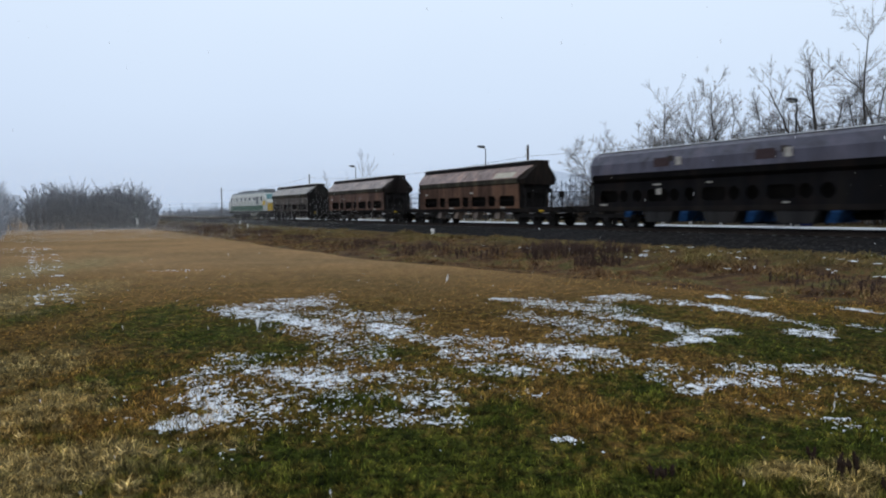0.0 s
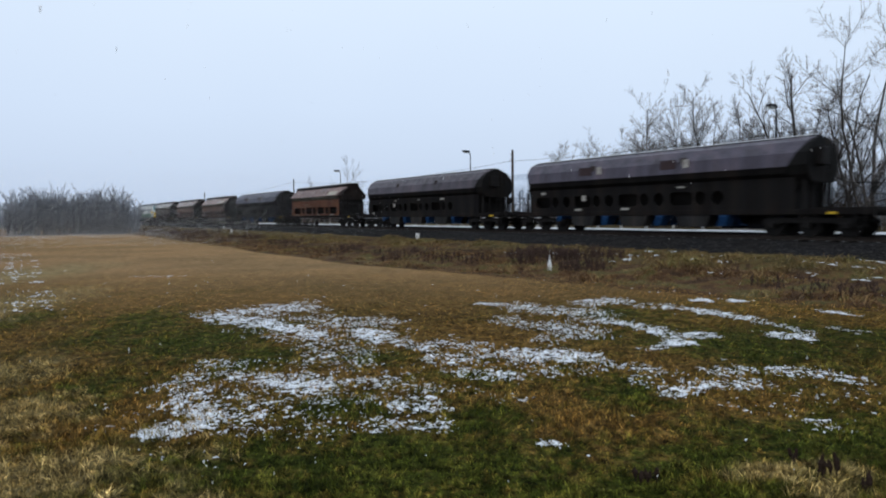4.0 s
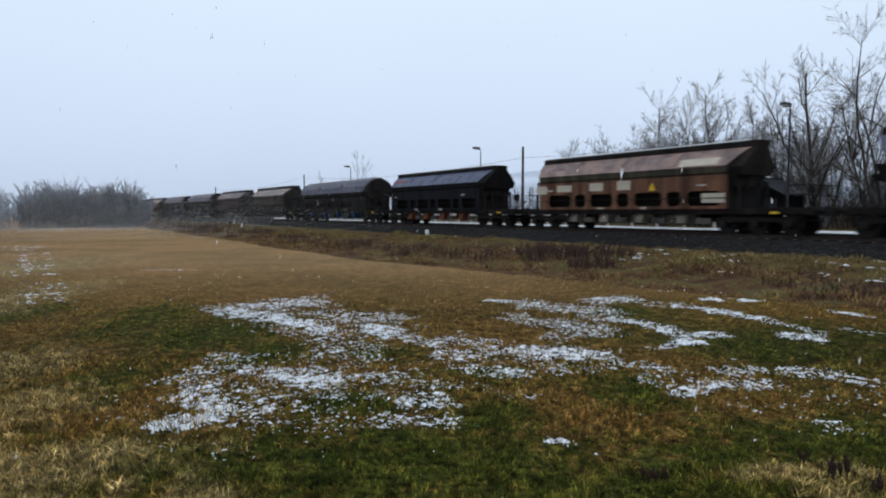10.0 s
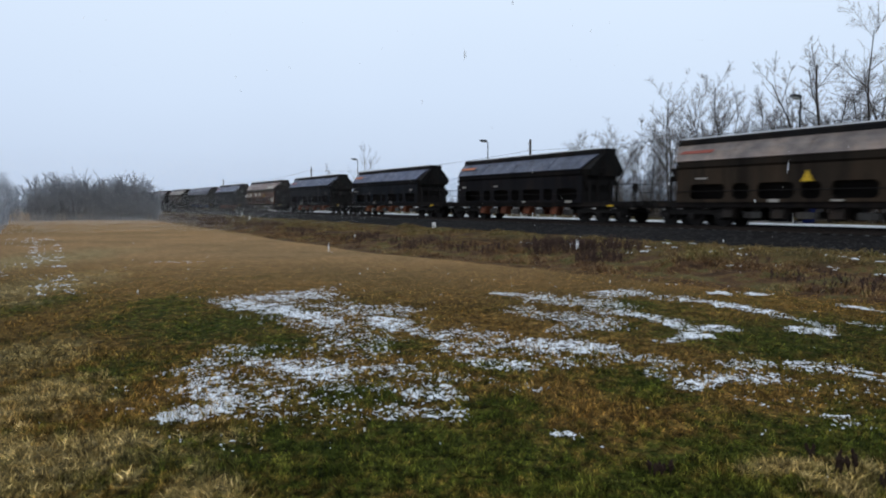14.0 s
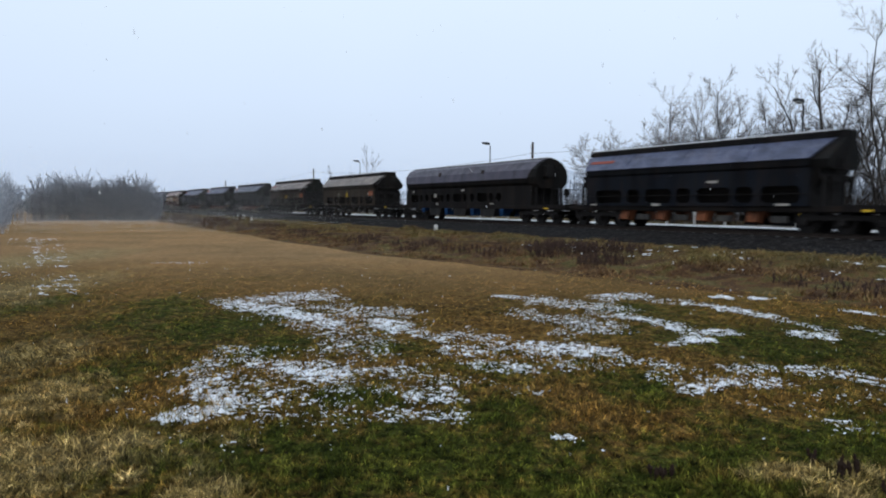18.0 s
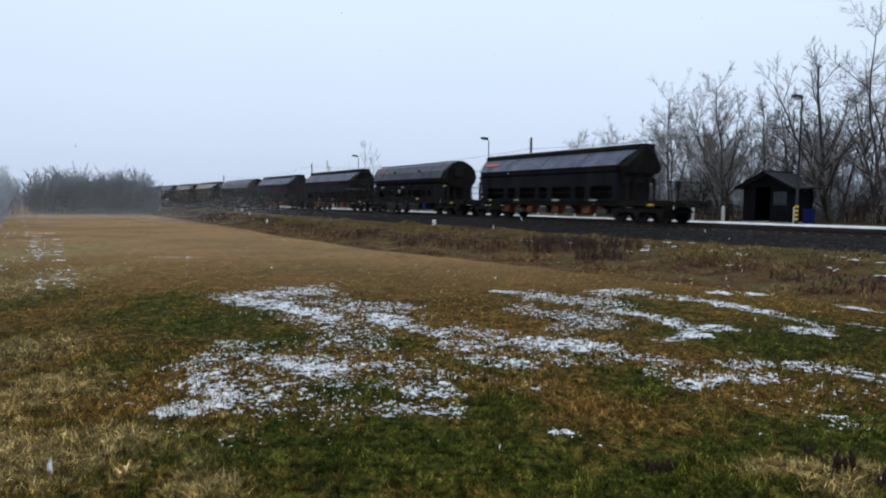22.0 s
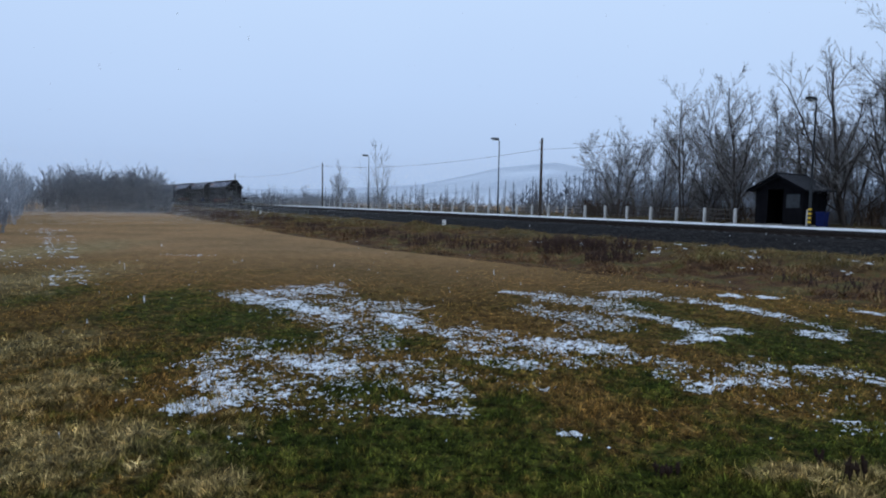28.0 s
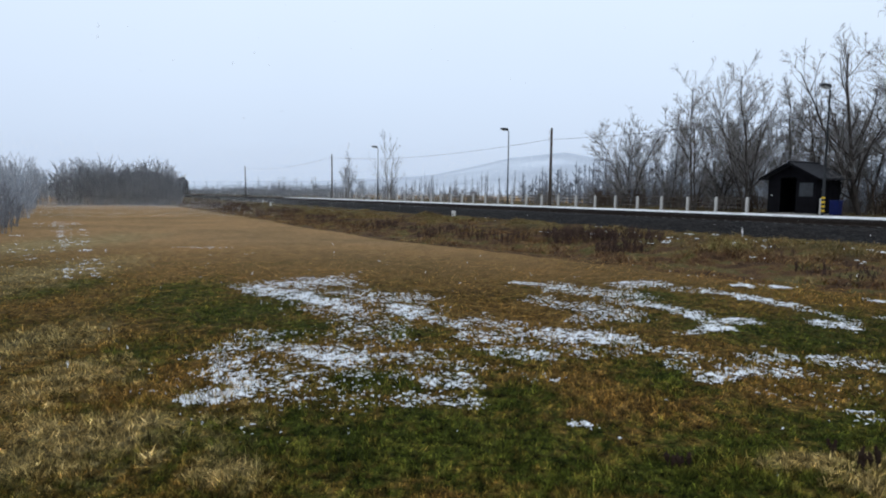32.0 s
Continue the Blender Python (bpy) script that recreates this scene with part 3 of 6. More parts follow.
# ---- track ----
def track():
    t = thing("railway_track", Matrix.Identity(4), "single railway track on dark ballast with concrete sleepers", "railway track", kind="structure")
    prof = [(-0.036, 0), (0.036, 0), (0.036, -0.035), (0.012, -0.05), (0.012, -0.125), (0.07, -0.145), (0.07, -0.16), (-0.07, -0.16), (-0.07, -0.145), (-0.012, -0.125), (-0.012, -0.05), (-0.036, -0.035)]
    ss = np.concatenate([np.arange(-330, -60, 10), np.arange(-60, 160, 4), np.arange(160, 600, 8)])
    for side in (0.75, -0.75):
        sh = Shape()
        for j, s in enumerate(ss):
            for y, z in prof:
                x, yy, _ = line(s, side + y)
                sh.v.append((float(x), float(yy), RAIL + z))
            if j:
                k = (j - 1) * len(prof)
                for i in range(len(prof)):
                    e = (i + 1) % len(prof)
                    sh.face((k + i, k + e, k + len(prof) + e, k + len(prof) + i))
        part("rail", sh, RAIL_STEEL, t)
    one = Shape()
    one.extrude([(-0.13, 0.84), (0.13, 0.84), (0.11, 1.035), (-0.11, 1.035)], -1.28, 1.28)
    one.box(-1.25, -1.08, -0.05, 0.05, 1.035, 1.05, 1, 0.006)
    one.box(1.05, 1.25, -0.05, 0.06, 1.035, 1.052, 1, 0.006)
    one.box(0.70, 0.80, -0.10, 0.10, 1.035, 1.075, 2)
    one.box(-0.80, -0.70, -0.10, 0.10, 1.035, 1.075, 2)
    me = one.mesh("sleeper", [SLEEPER, OLD_SNOW, RAIL_STEEL])
    for i in range(-60, 240):
        ob = new("sleeper", me)
        ob.parent = t
        x, y, h = line(i * 0.6)
        ob.matrix_basis = pose(float(x), float(y), random.uniform(-0.006, 0.006), 0, 0, math.degrees(float(h)) + random.uniform(-0.6, 0.6))
    far = Shape()
    for i in list(range(-200, -60)) + list(range(240, 600)):
        x, y, h = line(i * 0.6)
        m = pose(float(x), float(y), 0, 0, 0, math.degrees(float(h)))
        k = len(far.v)
        pts = [(a, b, c) for a in (-1.28, 1.28) for b in (-0.12, 0.12) for c in (0.84, 1.035)]
        far.v += [tuple(m @ Vector(q)) for q in pts]
        for q in ((0, 1, 3, 2), (4, 6, 7, 5), (0, 4, 5, 1), (2, 3, 7, 6), (1, 5, 7, 3)):
            far.face([k + z for z in q])
    tagged(part("far_sleepers", far, SLEEPER, t, "distant concrete sleepers"), kind="stuff")


track()


# ---- platform ----
def platform():
    t = thing("platform", Matrix.Identity(4), "low concrete station platform dusted with snow", "platform", kind="structure")
    body, snow = Shape(), Shape()
    ss = np.arange(-110, 70.1, 2.0)
    prof = [(-1.78, 0.6), (-1.78, PLATFORM - 0.16), (-1.70, PLATFORM - 0.16), (-1.70, PLATFORM - 0.02), (-1.73, PLATFORM), (-5.0, PLATFORM), (-5.0, 0.6)]
    n = len(prof)
    for j, s in enumerate(ss):
        for d, z in prof:
            x, y, _ = line(s, d)
            body.v.append((float(x), float(y), z))
        if j:
            k = (j - 1) * n
            for i in range(n):
                e = (i + 1) % n
                body.face((k + i, k + e, k + n + e, k + n + i))
    body.face(list(range(n)))
    body.face([len(body.v) - 1 - i for i in range(n)])
    part("slab", body, PLATFORM_EDGE, t, "dark stained concrete platform edge")
    ss = np.arange(-110, 69.5, 0.5)
    dd = np.array([-1.705, -1.76, -2.2, -2.7, -3.2, -3.7, -4.2, -4.6, -4.97, -5.0])
    gs, gd = np.meshgrid(ss, dd, indexing="ij")
    x, y, _ = line(gs.ravel(), gd.ravel())
    edge = (gd.ravel() > -1.73) | (gd.ravel() < -4.98)
    z = PLATFORM + np.where(edge, -0.004, 0.018 + 0.014 * smooth_noise(gs.ravel(), gd.ravel(), 0.9, 3) + 0.008 * smooth_noise(gs.ravel(), gd.ravel(), 0.4, 4))
    m = len(dd)
    i = np.arange(len(ss) * m).reshape(len(ss), m)
    q = np.stack([i[:-1, :-1], i[:-1, 1:], i[1:, 1:], i[1:, :-1]], -1).reshape(-1, 4)
    ob = new("snow_cover", big_mesh("snow_cover", np.stack([x, y, z], 1), q, [TRODDEN], 4))
    ob.parent = t
    tagged(ob, "thin trodden snow on the platform")


platform()

# ---- station things ----
def fence():
    t = thing("platform_fence", Matrix.Identity(4), "pale concrete fence posts with dark weathered rails behind the platform", "fence")
    post = Shape()
    post.extrude([(-0.075, 0), (0.075, 0), (0.065, 0.88), (0.0, 0.93), (-0.065, 0.88)], -0.07, 0.07)
    me = post.mesh("post", [POST_CONCRETE])
    marks = [-11.9 - 2.0 * k for k in range(6, 16)] + [-11.9] + [-7.8 + 2.0 * k for k in range(0, 34)] + [66.5, 71.5, 76.5]
    marks = sorted(marks)
    for s in marks:
        ob = new("post", me)
        ob.parent = t
        ob.matrix_basis = at(s, -5.25, PLATFORM - 0.02) @ pose(0, 0, 0, random.uniform(-1.5, 1.5), random.uniform(-1.5, 1.5), 0)
    for a, b in zip(marks[:-1], marks[1:]):
        if b - a > 3:
            continue
        for z in (0.30, 0.56, 0.82):
            r = Shape()
            p0, p1 = at(a, -5.33, PLATFORM).translation, at(b, -5.33, PLATFORM).translation
            dip = random.uniform(-0.02, 0.01)
            r.tube((p0.x, p0.y, p0.z + z + dip), (p1.x, p1.y, p1.z + z - dip), 0.028, 0.028, 4)
            part("rail", r, FENCE_RAIL, t)


def street_lamp(s, striped=False):
    t = thing("platform_lamp", at(s, -5.0, PLATFORM), "tall grey steel platform lamp with a flat head", "lamp", "platform lamps")
    pole = Shape()
    pole.tube((0, 0, 0), (0, 0, 2.2), 0.075, 0.07, 10)
    pole.tube((0, 0, 2.2), (0, 0, 6.35), 0.055, 0.04, 10)
    part("pole", pole, LAMP_GREY, t)
    part("base_flange", Shape().box(-0.14, 0.14, -0.14, 0.14, 0, 0.03, 0, 0.008), LAMP_GREY, t)
    part("door", Shape().box(-0.045, 0.045, 0.066, 0.08, 1.0, 1.35), LAMP_GREY, t)
    arm = Shape().path([(0, 0, 6.3), (0, 0.08, 6.42), (0, 0.3, 6.47)], 0.03, 8)
    part("arm", arm, LAMP_GREY, t)
    head = Shape()
    head.extrude([(0.15, 6.44), (0.75, 6.50), (0.85, 6.54), (0.80, 6.62), (0.3, 6.63), (0.15, 6.58)], -0.13, 0.13)
    h = part("head", head, LAMP_GREY, t)
    part("lens", Shape().extrude([(0.3, 6.40), (0.74, 6.44), (0.74, 6.50), (0.3, 6.465)], -0.1, 0.1), LAMP_GLASS, h, "milky lamp lens")
    if striped:
        for k in range(8):
            part("band", Shape().tube((0, 0, 0.10 + k * 0.11), (0, 0, 0.205 + k * 0.11), 0.088, 0.088, 12), YELLOW if k % 2 else BLACK, t,
                 "yellow warning band" if k % 2 else "black warning band")


def telegraph_pole(s, d=-7.0, top=7.75, group="telegraph poles"):
    t = thing("telegraph_pole", at(s, d, 1.15), "weathered dark wooden telegraph pole", "pole", group)
    h = top - 1.15
    part("pole", Shape().tube((0, 0, -0.1), (0, 0, h), 0.14, 0.09, 8), POLE_WOOD, t)
    part("cap", Shape().tube((0, 0, h), (0, 0, h + 0.05), 0.10, 0.03, 8), GALVANISED, t)
    for z in (-0.45, -0.95):
        br = part("bracket", Shape().path([(0, 0.07, h + z), (0, 0.22, h + z), (0, 0.22, h + z + 0.1)], 0.014, 6), GALVANISED, t)
        part("insulator", Shape().tube((0, 0.22, h + z + 0.08), (0, 0.22, h + z + 0.2), 0.05, 0.03, 8), WHITE, br, "white porcelain insulator")


def wire(a, b, za, zb, sag, dd=-6.78):
    pts = []
    for k in range(17):
        f = k / 16
        p = at(a + (b - a) * f, dd, 0).translation
        pts.append((p.x, p.y, za + (zb - za) * f - sag * 4 * f * (1 - f)))
    ob = new("overhead_wire", Shape().path(pts, 0.014, 4).mesh("overhead_wire", [BLACK]))
    tagged(ob, "thin black sagging overhead telephone wire", "wire", "overhead wires")


def shelter():
    """A small gabled timber hut, open towards the track."""
    t = thing("waiting_shelter", at(-9.6, -6.5, 1.25), "small dark timber waiting shelter with a felt gable roof", "shelter")
    W, D, H, P = 1.36, 2.5, 2.05, 2.82          # half width, depth, eaves, peak
    part("floor", Shape().box(-W, W, -D, 0.0, 0, 0.06), CONCRETE, t)
    part("back_wall", Shape().extrude([(-W, 0.06), (W, 0.06), (W, H), (0, P - 0.08), (-W, H)], -0.04, 0.04).mesh("back_wall", [DARK_WOOD]), None, t).matrix_basis = pose(0, -D + 0.05, 0, 0, 0, 90)
    for x in (-W, W - 0.07):
        w = part("side_wall", Shape().box(x, x + 0.07, -D, -0.02, 0.06, H), DARK_WOOD, t)
        for k in range(5):
            y = -D + 0.25 + k * 0.52
            xo = x - 0.02 if x < 0 else x + 0.07
            part("batten", Shape().box(xo, xo + 0.02, y, y + 0.06, 0.06, H - 0.02), DARK_WOOD, w)
    f = Shape()
    f.box(-W + 0.07, -0.25, -0.09, -0.02, 0.06, 1.0)           # low front panel
    f.box(-W + 0.07, -0.25, -0.09, -0.02, 1.75, H)
    f.box(-W + 0.07, -W + 0.2, -0.09, -0.02, 1.0, 1.75)
    f.box(-0.40, -0.25, -0.09, -0.02, 1.0, 1.75)
    part("front_panel", f, DARK_WOOD, t)
    part("window_pane", Shape().box(-W + 0.2, -0.40, -0.06, -0.045, 1.0, 1.75), WINDOW, t, "dull grey window pane")
    part("front_panel", Shape().box(0.65, W - 0.07, -0.09, -0.02, 0.06, H), DARK_WOOD, t)
    g = Shape()
    g.v += [(-W, -0.09, H), (W, -0.09, H), (0, -0.09, P - 0.08), (-W, -0.02, H), (W, -0.02, H), (0, -0.02, P - 0.08)]
    for q in ((0, 2, 1), (3, 4, 5), (0, 1, 4, 3), (1, 2, 5, 4), (2, 0, 3, 5)):
        g.face(q)
    part("gable", g, DARK_WOOD, t)
    for sgn in (1, -1):
        r = Shape()
        a, b = (sgn * (W + 0.32), H - 0.14), (0.0, P)
        th = 0.09
        k = len(r.v)
        for y in (-D - 0.3, 0.45):
            r.v += [(a[0], y, a[1]), (b[0], y, b[1]), (b[0], y, b[1] + th), (a[0], y, a[1] + th)]
        for q in ((0, 1, 2, 3), (4, 7, 6, 5), (0, 4, 5, 1), (3, 2, 6, 7), (0, 3, 7, 4), (1, 5, 6, 2)):
            r.face([k + i for i in q])
        rp = part("roof_slope", r, ROOF_FELT, t, "dark roofing felt")
        part("barge_board", Shape().tube((a[0], 0.46, a[1] + 0.02), (b[0], 0.46, b[1] + 0.02), 0.07, 0.07, 4), DARK_WOOD, rp)
    part("ridge_cap", Shape().tube((0, -D - 0.3, P + 0.09), (0, 0.46, P + 0.09), 0.07, 0.07, 6), ROOF_FELT, t)
    be = part("bench", Shape().box(-W + 0.2, W - 0.2, -D + 0.1, -D + 0.5, 0.42, 0.47), DARK_WOOD, t)
    for x in (-0.9, 0.9):
        part("bench_leg", Shape().box(x - 0.04, x + 0.04, -D + 0.14, -D + 0.46, 0.06, 0.42), DARK_WOOD, be)


def bin_blue():
    t = thing("litter_bin", at(-11.95, -6.6, PLATFORM - 0.04) @ Matrix.Diagonal((0.85, 0.85, 0.85, 1)), "blue plastic wheeled litter bin beside the shelter", "bin")
    b = Shape()
    b.extrude([(-0.22, 0.08), (0.22, 0.08), (0.29, 0.92), (-0.29, 0.92)], -0.25, 0.25)
    part("body", b, BLUE, t)
    part("lid", Shape().box(-0.29, 0.29, -0.33, 0.33, 0.92, 0.99, 0, 0.02), BLUE, t)
    for x in (-0.22, 0.22):
        part("wheel", Shape().tube((x - 0.03, -0.24, 0.09), (x + 0.03, -0.24, 0.09), 0.09, 0.09, 12), BLACK, t)
    part("handle", Shape().tube((-0.2, -0.36, 0.94), (0.2, -0.36, 0.94), 0.018, 0.018, 6), BLUE, t)


fence()
for s_lamp, st in ((-12.1, True), (14.5, False), (40.8, False)):
    street_lamp(s_lamp, st)
for s_pole, z_top in ((-39.0, 8.6), (11.2, 7.75), (61.2, 7.9), (111.5, 7.7)):
    telegraph_pole(s_pole, -7.0, z_top)
for a, b, za, zb in ((11.2, 61.2, 6.8, 7.45), (-39.0, 11.2, 8.0, 6.8), (61.2, 111.5, 7.45, 7.2)):
    wire(a, b, za, zb, 0.75)
shelter()
bin_blue()


def marker_stone(s, d, z, h, w, label):
    t = thing("marker_post", at(s, d, z), label, "marker post", "trackside markers")
    part("stone", Shape().box(-w / 2, w / 2, -0.07, 0.07, -0.2, h, 0, 0.03), WHITE, t)
    part("number_plate", Shape().box(-w * 0.3, w * 0.3, 0.07, 0.078, h * 0.45, h * 0.55), BLACK, t, "dark unreadable painted bar")


marker_stone(9.1, 4.0, 0.42, 0.52, 0.36, "small white-painted concrete kilometre stone on the bank")
marker_stone(56.0, 5.0, 0.45, 0.62, 0.2, "small white-painted concrete marker on the bank")
marker_stone(42.0, 8.0, 0.40, 0.55, 0.16, "thin white marker stake at the foot of the bank")


def signal_board(s):
    t = thing("trackside_board", at(s, 3.0, 0.55), "white rectangular trackside signal board on a thin post", "sign")
    part("post", Shape().tube((0, 0, -0.2), (0, 0, 1.2), 0.05, 0.05, 8), GALVANISED, t)
    part("board", Shape().box(-0.5, 0.5, 0.05, 0.09, 0.25, 1.25, 0, 0.015), WHITE, t).matrix_basis = pose(0, 0, 0, 0, 0, -60)


signal_board(139.0)

# ---- the train ----
# In a wagon's own space x runs forwards, y to the meadow side, z up from the rails; x = 0 is midway between the bogies.
def wheelset_mesh():
    sh = Shape()
    for y in (0.75, -0.75):
        o = 1 if y > 0 else -1
        sh.tube((0, y - 0.065, 0), (0, y + 0.065, 0), 0.46, 0.46, 20)
        sh.tube((0, y - o * 0.065, 0), (0, y - o * 0.10, 0), 0.495, 0.485, 20)
        sh.tube((0, y + o * 0.065, 0), (0, y + o * 0.10, 0), 0.16, 0.14, 12)
    sh.tube((0, -0.95, 0), (0, 0.95, 0), 0.08, 0.08, 8)
    return sh.mesh("wheelset", [WHEEL])


WHEELSET = wheelset_mesh()


def bogie(parent, x, gap=1.5, axles=3):
    """Frame of a bogie with its wheelsets, axle boxes and springs."""
    half = gap * (axles - 1) / 2
    fr = Shape()
    for y in (1.0, -1.0):
        fr.extrude([(-half - 0.45, 0.62), (-half - 0.2, 0.78), (half + 0.2, 0.78), (half + 0.45, 0.62), (half + 0.38, 0.55), (half - 0.2, 0.50), (half - 0.5, 0.57), (0.5 - half, 0.57), (0.2 - half, 0.50), (-half - 0.38, 0.55)], y - 0.06, y + 0.06)
    k = len(fr.v)
    fr.v = [(b, a, c) for a, b, c in fr.v]
    fr.box(-0.25, 0.25, -1.0, 1.0, 0.55, 0.80)
    fr.box(-half - 0.4, -half - 0.25, -1.0, 1.0, 0.58, 0.72)
    fr.box(half + 0.25, half + 0.4, -1.0, 1.0, 0.58, 0.72)
    b = part("bogie", fr, UNDERFRAME, parent)
    b.matrix_basis = pose(x, 0, 0)
    for i in range(axles):
        xx = -half + i * gap
        w = part("wheelset", WHEELSET, None, b)
        w.matrix_basis = pose(xx, 0, 0.46)
        for y in (1.02, -1.02):
            bx = Shape()
            s = 1 if y > 0 else -1
            bx.box(xx - 0.15, xx + 0.15, y - 0.08, y + 0.12 * s + 0.08, 0.33, 0.60, 0, 0.03)
            bx.tube((xx - 0.25, y, 0.58), (xx - 0.25, y, 0.74), 0.06, 0.06, 8)
            bx.tube((xx + 0.25, y, 0.58), (xx + 0.25, y, 0.74), 0.06, 0.06, 8)
            part("axle_box", bx, UNDERFRAME, b)
    for i in range(axles):
        for sx in (-half + i * gap - 0.50, -half + i * gap + 0.50):
            part("brake_block", Shape().box(sx - 0.035, sx + 0.035, 0.69, 0.81, 0.40, 0.66), UNDERFRAME, b)
    return b


def buffers(t, x0, x1):
    for x, s in ((x0, -1), (x1, 1)):
        for y in (0.88, -0.88):
            b = part("buffer", Shape().tube((x - s * 0.62, y, 1.06), (x - s * 0.08, y, 1.06), 0.10, 0.085, 10), UNDERFRAME, t)
            part("buffer_head", Shape().tube((x - s * 0.08, y, 1.06), (x - s * 0.01, y, 1.06), 0.22, 0.225, 14), UNDERFRAME, b)
        c = Shape().path([(x - s * 0.6, 0, 1.0), (x - s * 0.35, 0, 0.98), (x - s * 0.2, 0, 0.86), (x - s * 0.12, 0, 0.62)], 0.045, 6)
        part("coupling", c, UNDERFRAME, t)
        part("air_hose", Shape().path([(x - s * 0.55, 0.35, 0.98), (x - s * 0.25, 0.36, 0.8), (x - s * 0.12, 0.34, 0.6)], 0.025, 5), BLACK, t)


def frame_and_ends(t, x0, x1, roof0, roof1):
    """Solebars, headstocks, end platforms with rails, brake gear."""
    for y in (1.18, -1.18):
        part("solebar", Shape().box(x0 + 0.6, x1 - 0.6, y - 0.06, y + 0.06, 0.92, 1.16, 0, 0.01), WAGON, t, color=(0.014, 0.012, 0.012))
    part("centre_sill", Shape().box(x0 + 0.55, x1 - 0.55, -0.3, 0.3, 0.86, 1.14), UNDERFRAME, t)
    for x, s in ((x0, -1), (x1, 1)):
        part("headstock", Shape().box(min(x - s * 0.62, x - s * 0.46), max(x - s * 0.62, x - s * 0.46), -1.3, 1.3, 0.86, 1.22, 0, 0.015), UNDERFRAME, t)
    p = part("end_platform", Shape().box(x0 + 0.5, roof0 - 0.1, -1.25, 1.25, 1.16, 1.21), UNDERFRAME, t, "grimy steel end platform")
    xr = x0 + 0.56
    part("handrail", Shape().path([(xr, -1.2, 1.2), (xr, -1.2, 2.13), (xr, -1.18, 2.15), (xr, 1.18, 2.15), (xr + 0.02, 1.2, 2.15), (x0 + 1.58, 1.2, 2.15), (x0 + 1.6, 1.2, 2.13), (x0 + 1.6, 1.2, 1.2)], 0.02, 5), UNDERFRAME, p)
    for y in (1.2, 0.45, -0.45):
        part("rail_post", Shape().tube((xr, y, 1.2), (xr, y, 2.15), 0.02, 0.02, 5), UNDERFRAME, p)
    part("rail_bar", Shape().tube((xr, -1.2, 1.7), (xr, 1.2, 1.7), 0.016, 0.016, 5), UNDERFRAME, p)
    bw = Shape().tube((x0 + 0.75, 0.75, 1.2), (x0 + 0.75, 0.75, 1.95), 0.05, 0.05, 8)
    bw.tube((x0 + 0.70, 0.75, 1.98), (x0 + 0.80, 0.75, 1.98), 0.24, 0.24, 12)
    part("brake_wheel", bw, UNDERFRAME, p)
    st = Shape()
    for z in (0.42, 0.78):
        st.box(x0 + 0.75, x0 + 1.2, 1.15, 1.42, z, z + 0.03)
    st.box(x0 + 0.75, x0 + 0.79, 1.38, 1.42, 0.42, 1.16)
    st.box(x0 + 1.16, x0 + 1.2, 1.38, 1.42, 0.42, 1.16)
    part("step", st, UNDERFRAME, t)
    part("yellow_lever", Shape().box(x0 + 1.85, x0 + 2.2, 1.26, 1.32, 0.93, 1.03), YELLOW, t, "yellow brake lever")
    tank = Shape().tube((x0 + 5.6, -0.5, 0.7), (x0 + 6.7, -0.5, 0.7), 0.2, 0.2, 12)
    part("air_tank", tank, UNDERFRAME, t)


def side_with_openings(x0, x1, y0, y1, z0, z1, holes, hz0, hz1):
    """A wall plate pierced by openings with cut corners."""
    sh = Shape()
    sh.box(x0, x1, y0, y1, hz1, z1)
    sh.box(x0, x1, y0, y1, z0, hz0)
    xs = [x0] + [v for h in holes for v in h] + [x1]
    for a, b in zip(xs[0::2], xs[1::2]):
        sh.box(a, b, y0, y1, hz0, hz1)
    for a, b in holes:
        c = 0.13 if b - a > 0.7 else 0.19
        for p, q, top in ((a, a + c, 1), (b, b - c, 1), (a, a + c, 0), (b, b - c, 0)):
            z, zz = (hz1, hz1 - c) if top else (hz0, hz0 + c)
            k = len(sh.v)
            sh.v += [(p, y0, z), (q, y0, z), (p, y0, zz), (p, y1, z), (q, y1, z), (p, y1, zz)]
            for f in ((0, 1, 2), (3, 5, 4), (0, 3, 4, 1), (1, 4, 5, 2), (2, 5, 3, 0)):
                sh.face([k + i for i in f])
    return sh


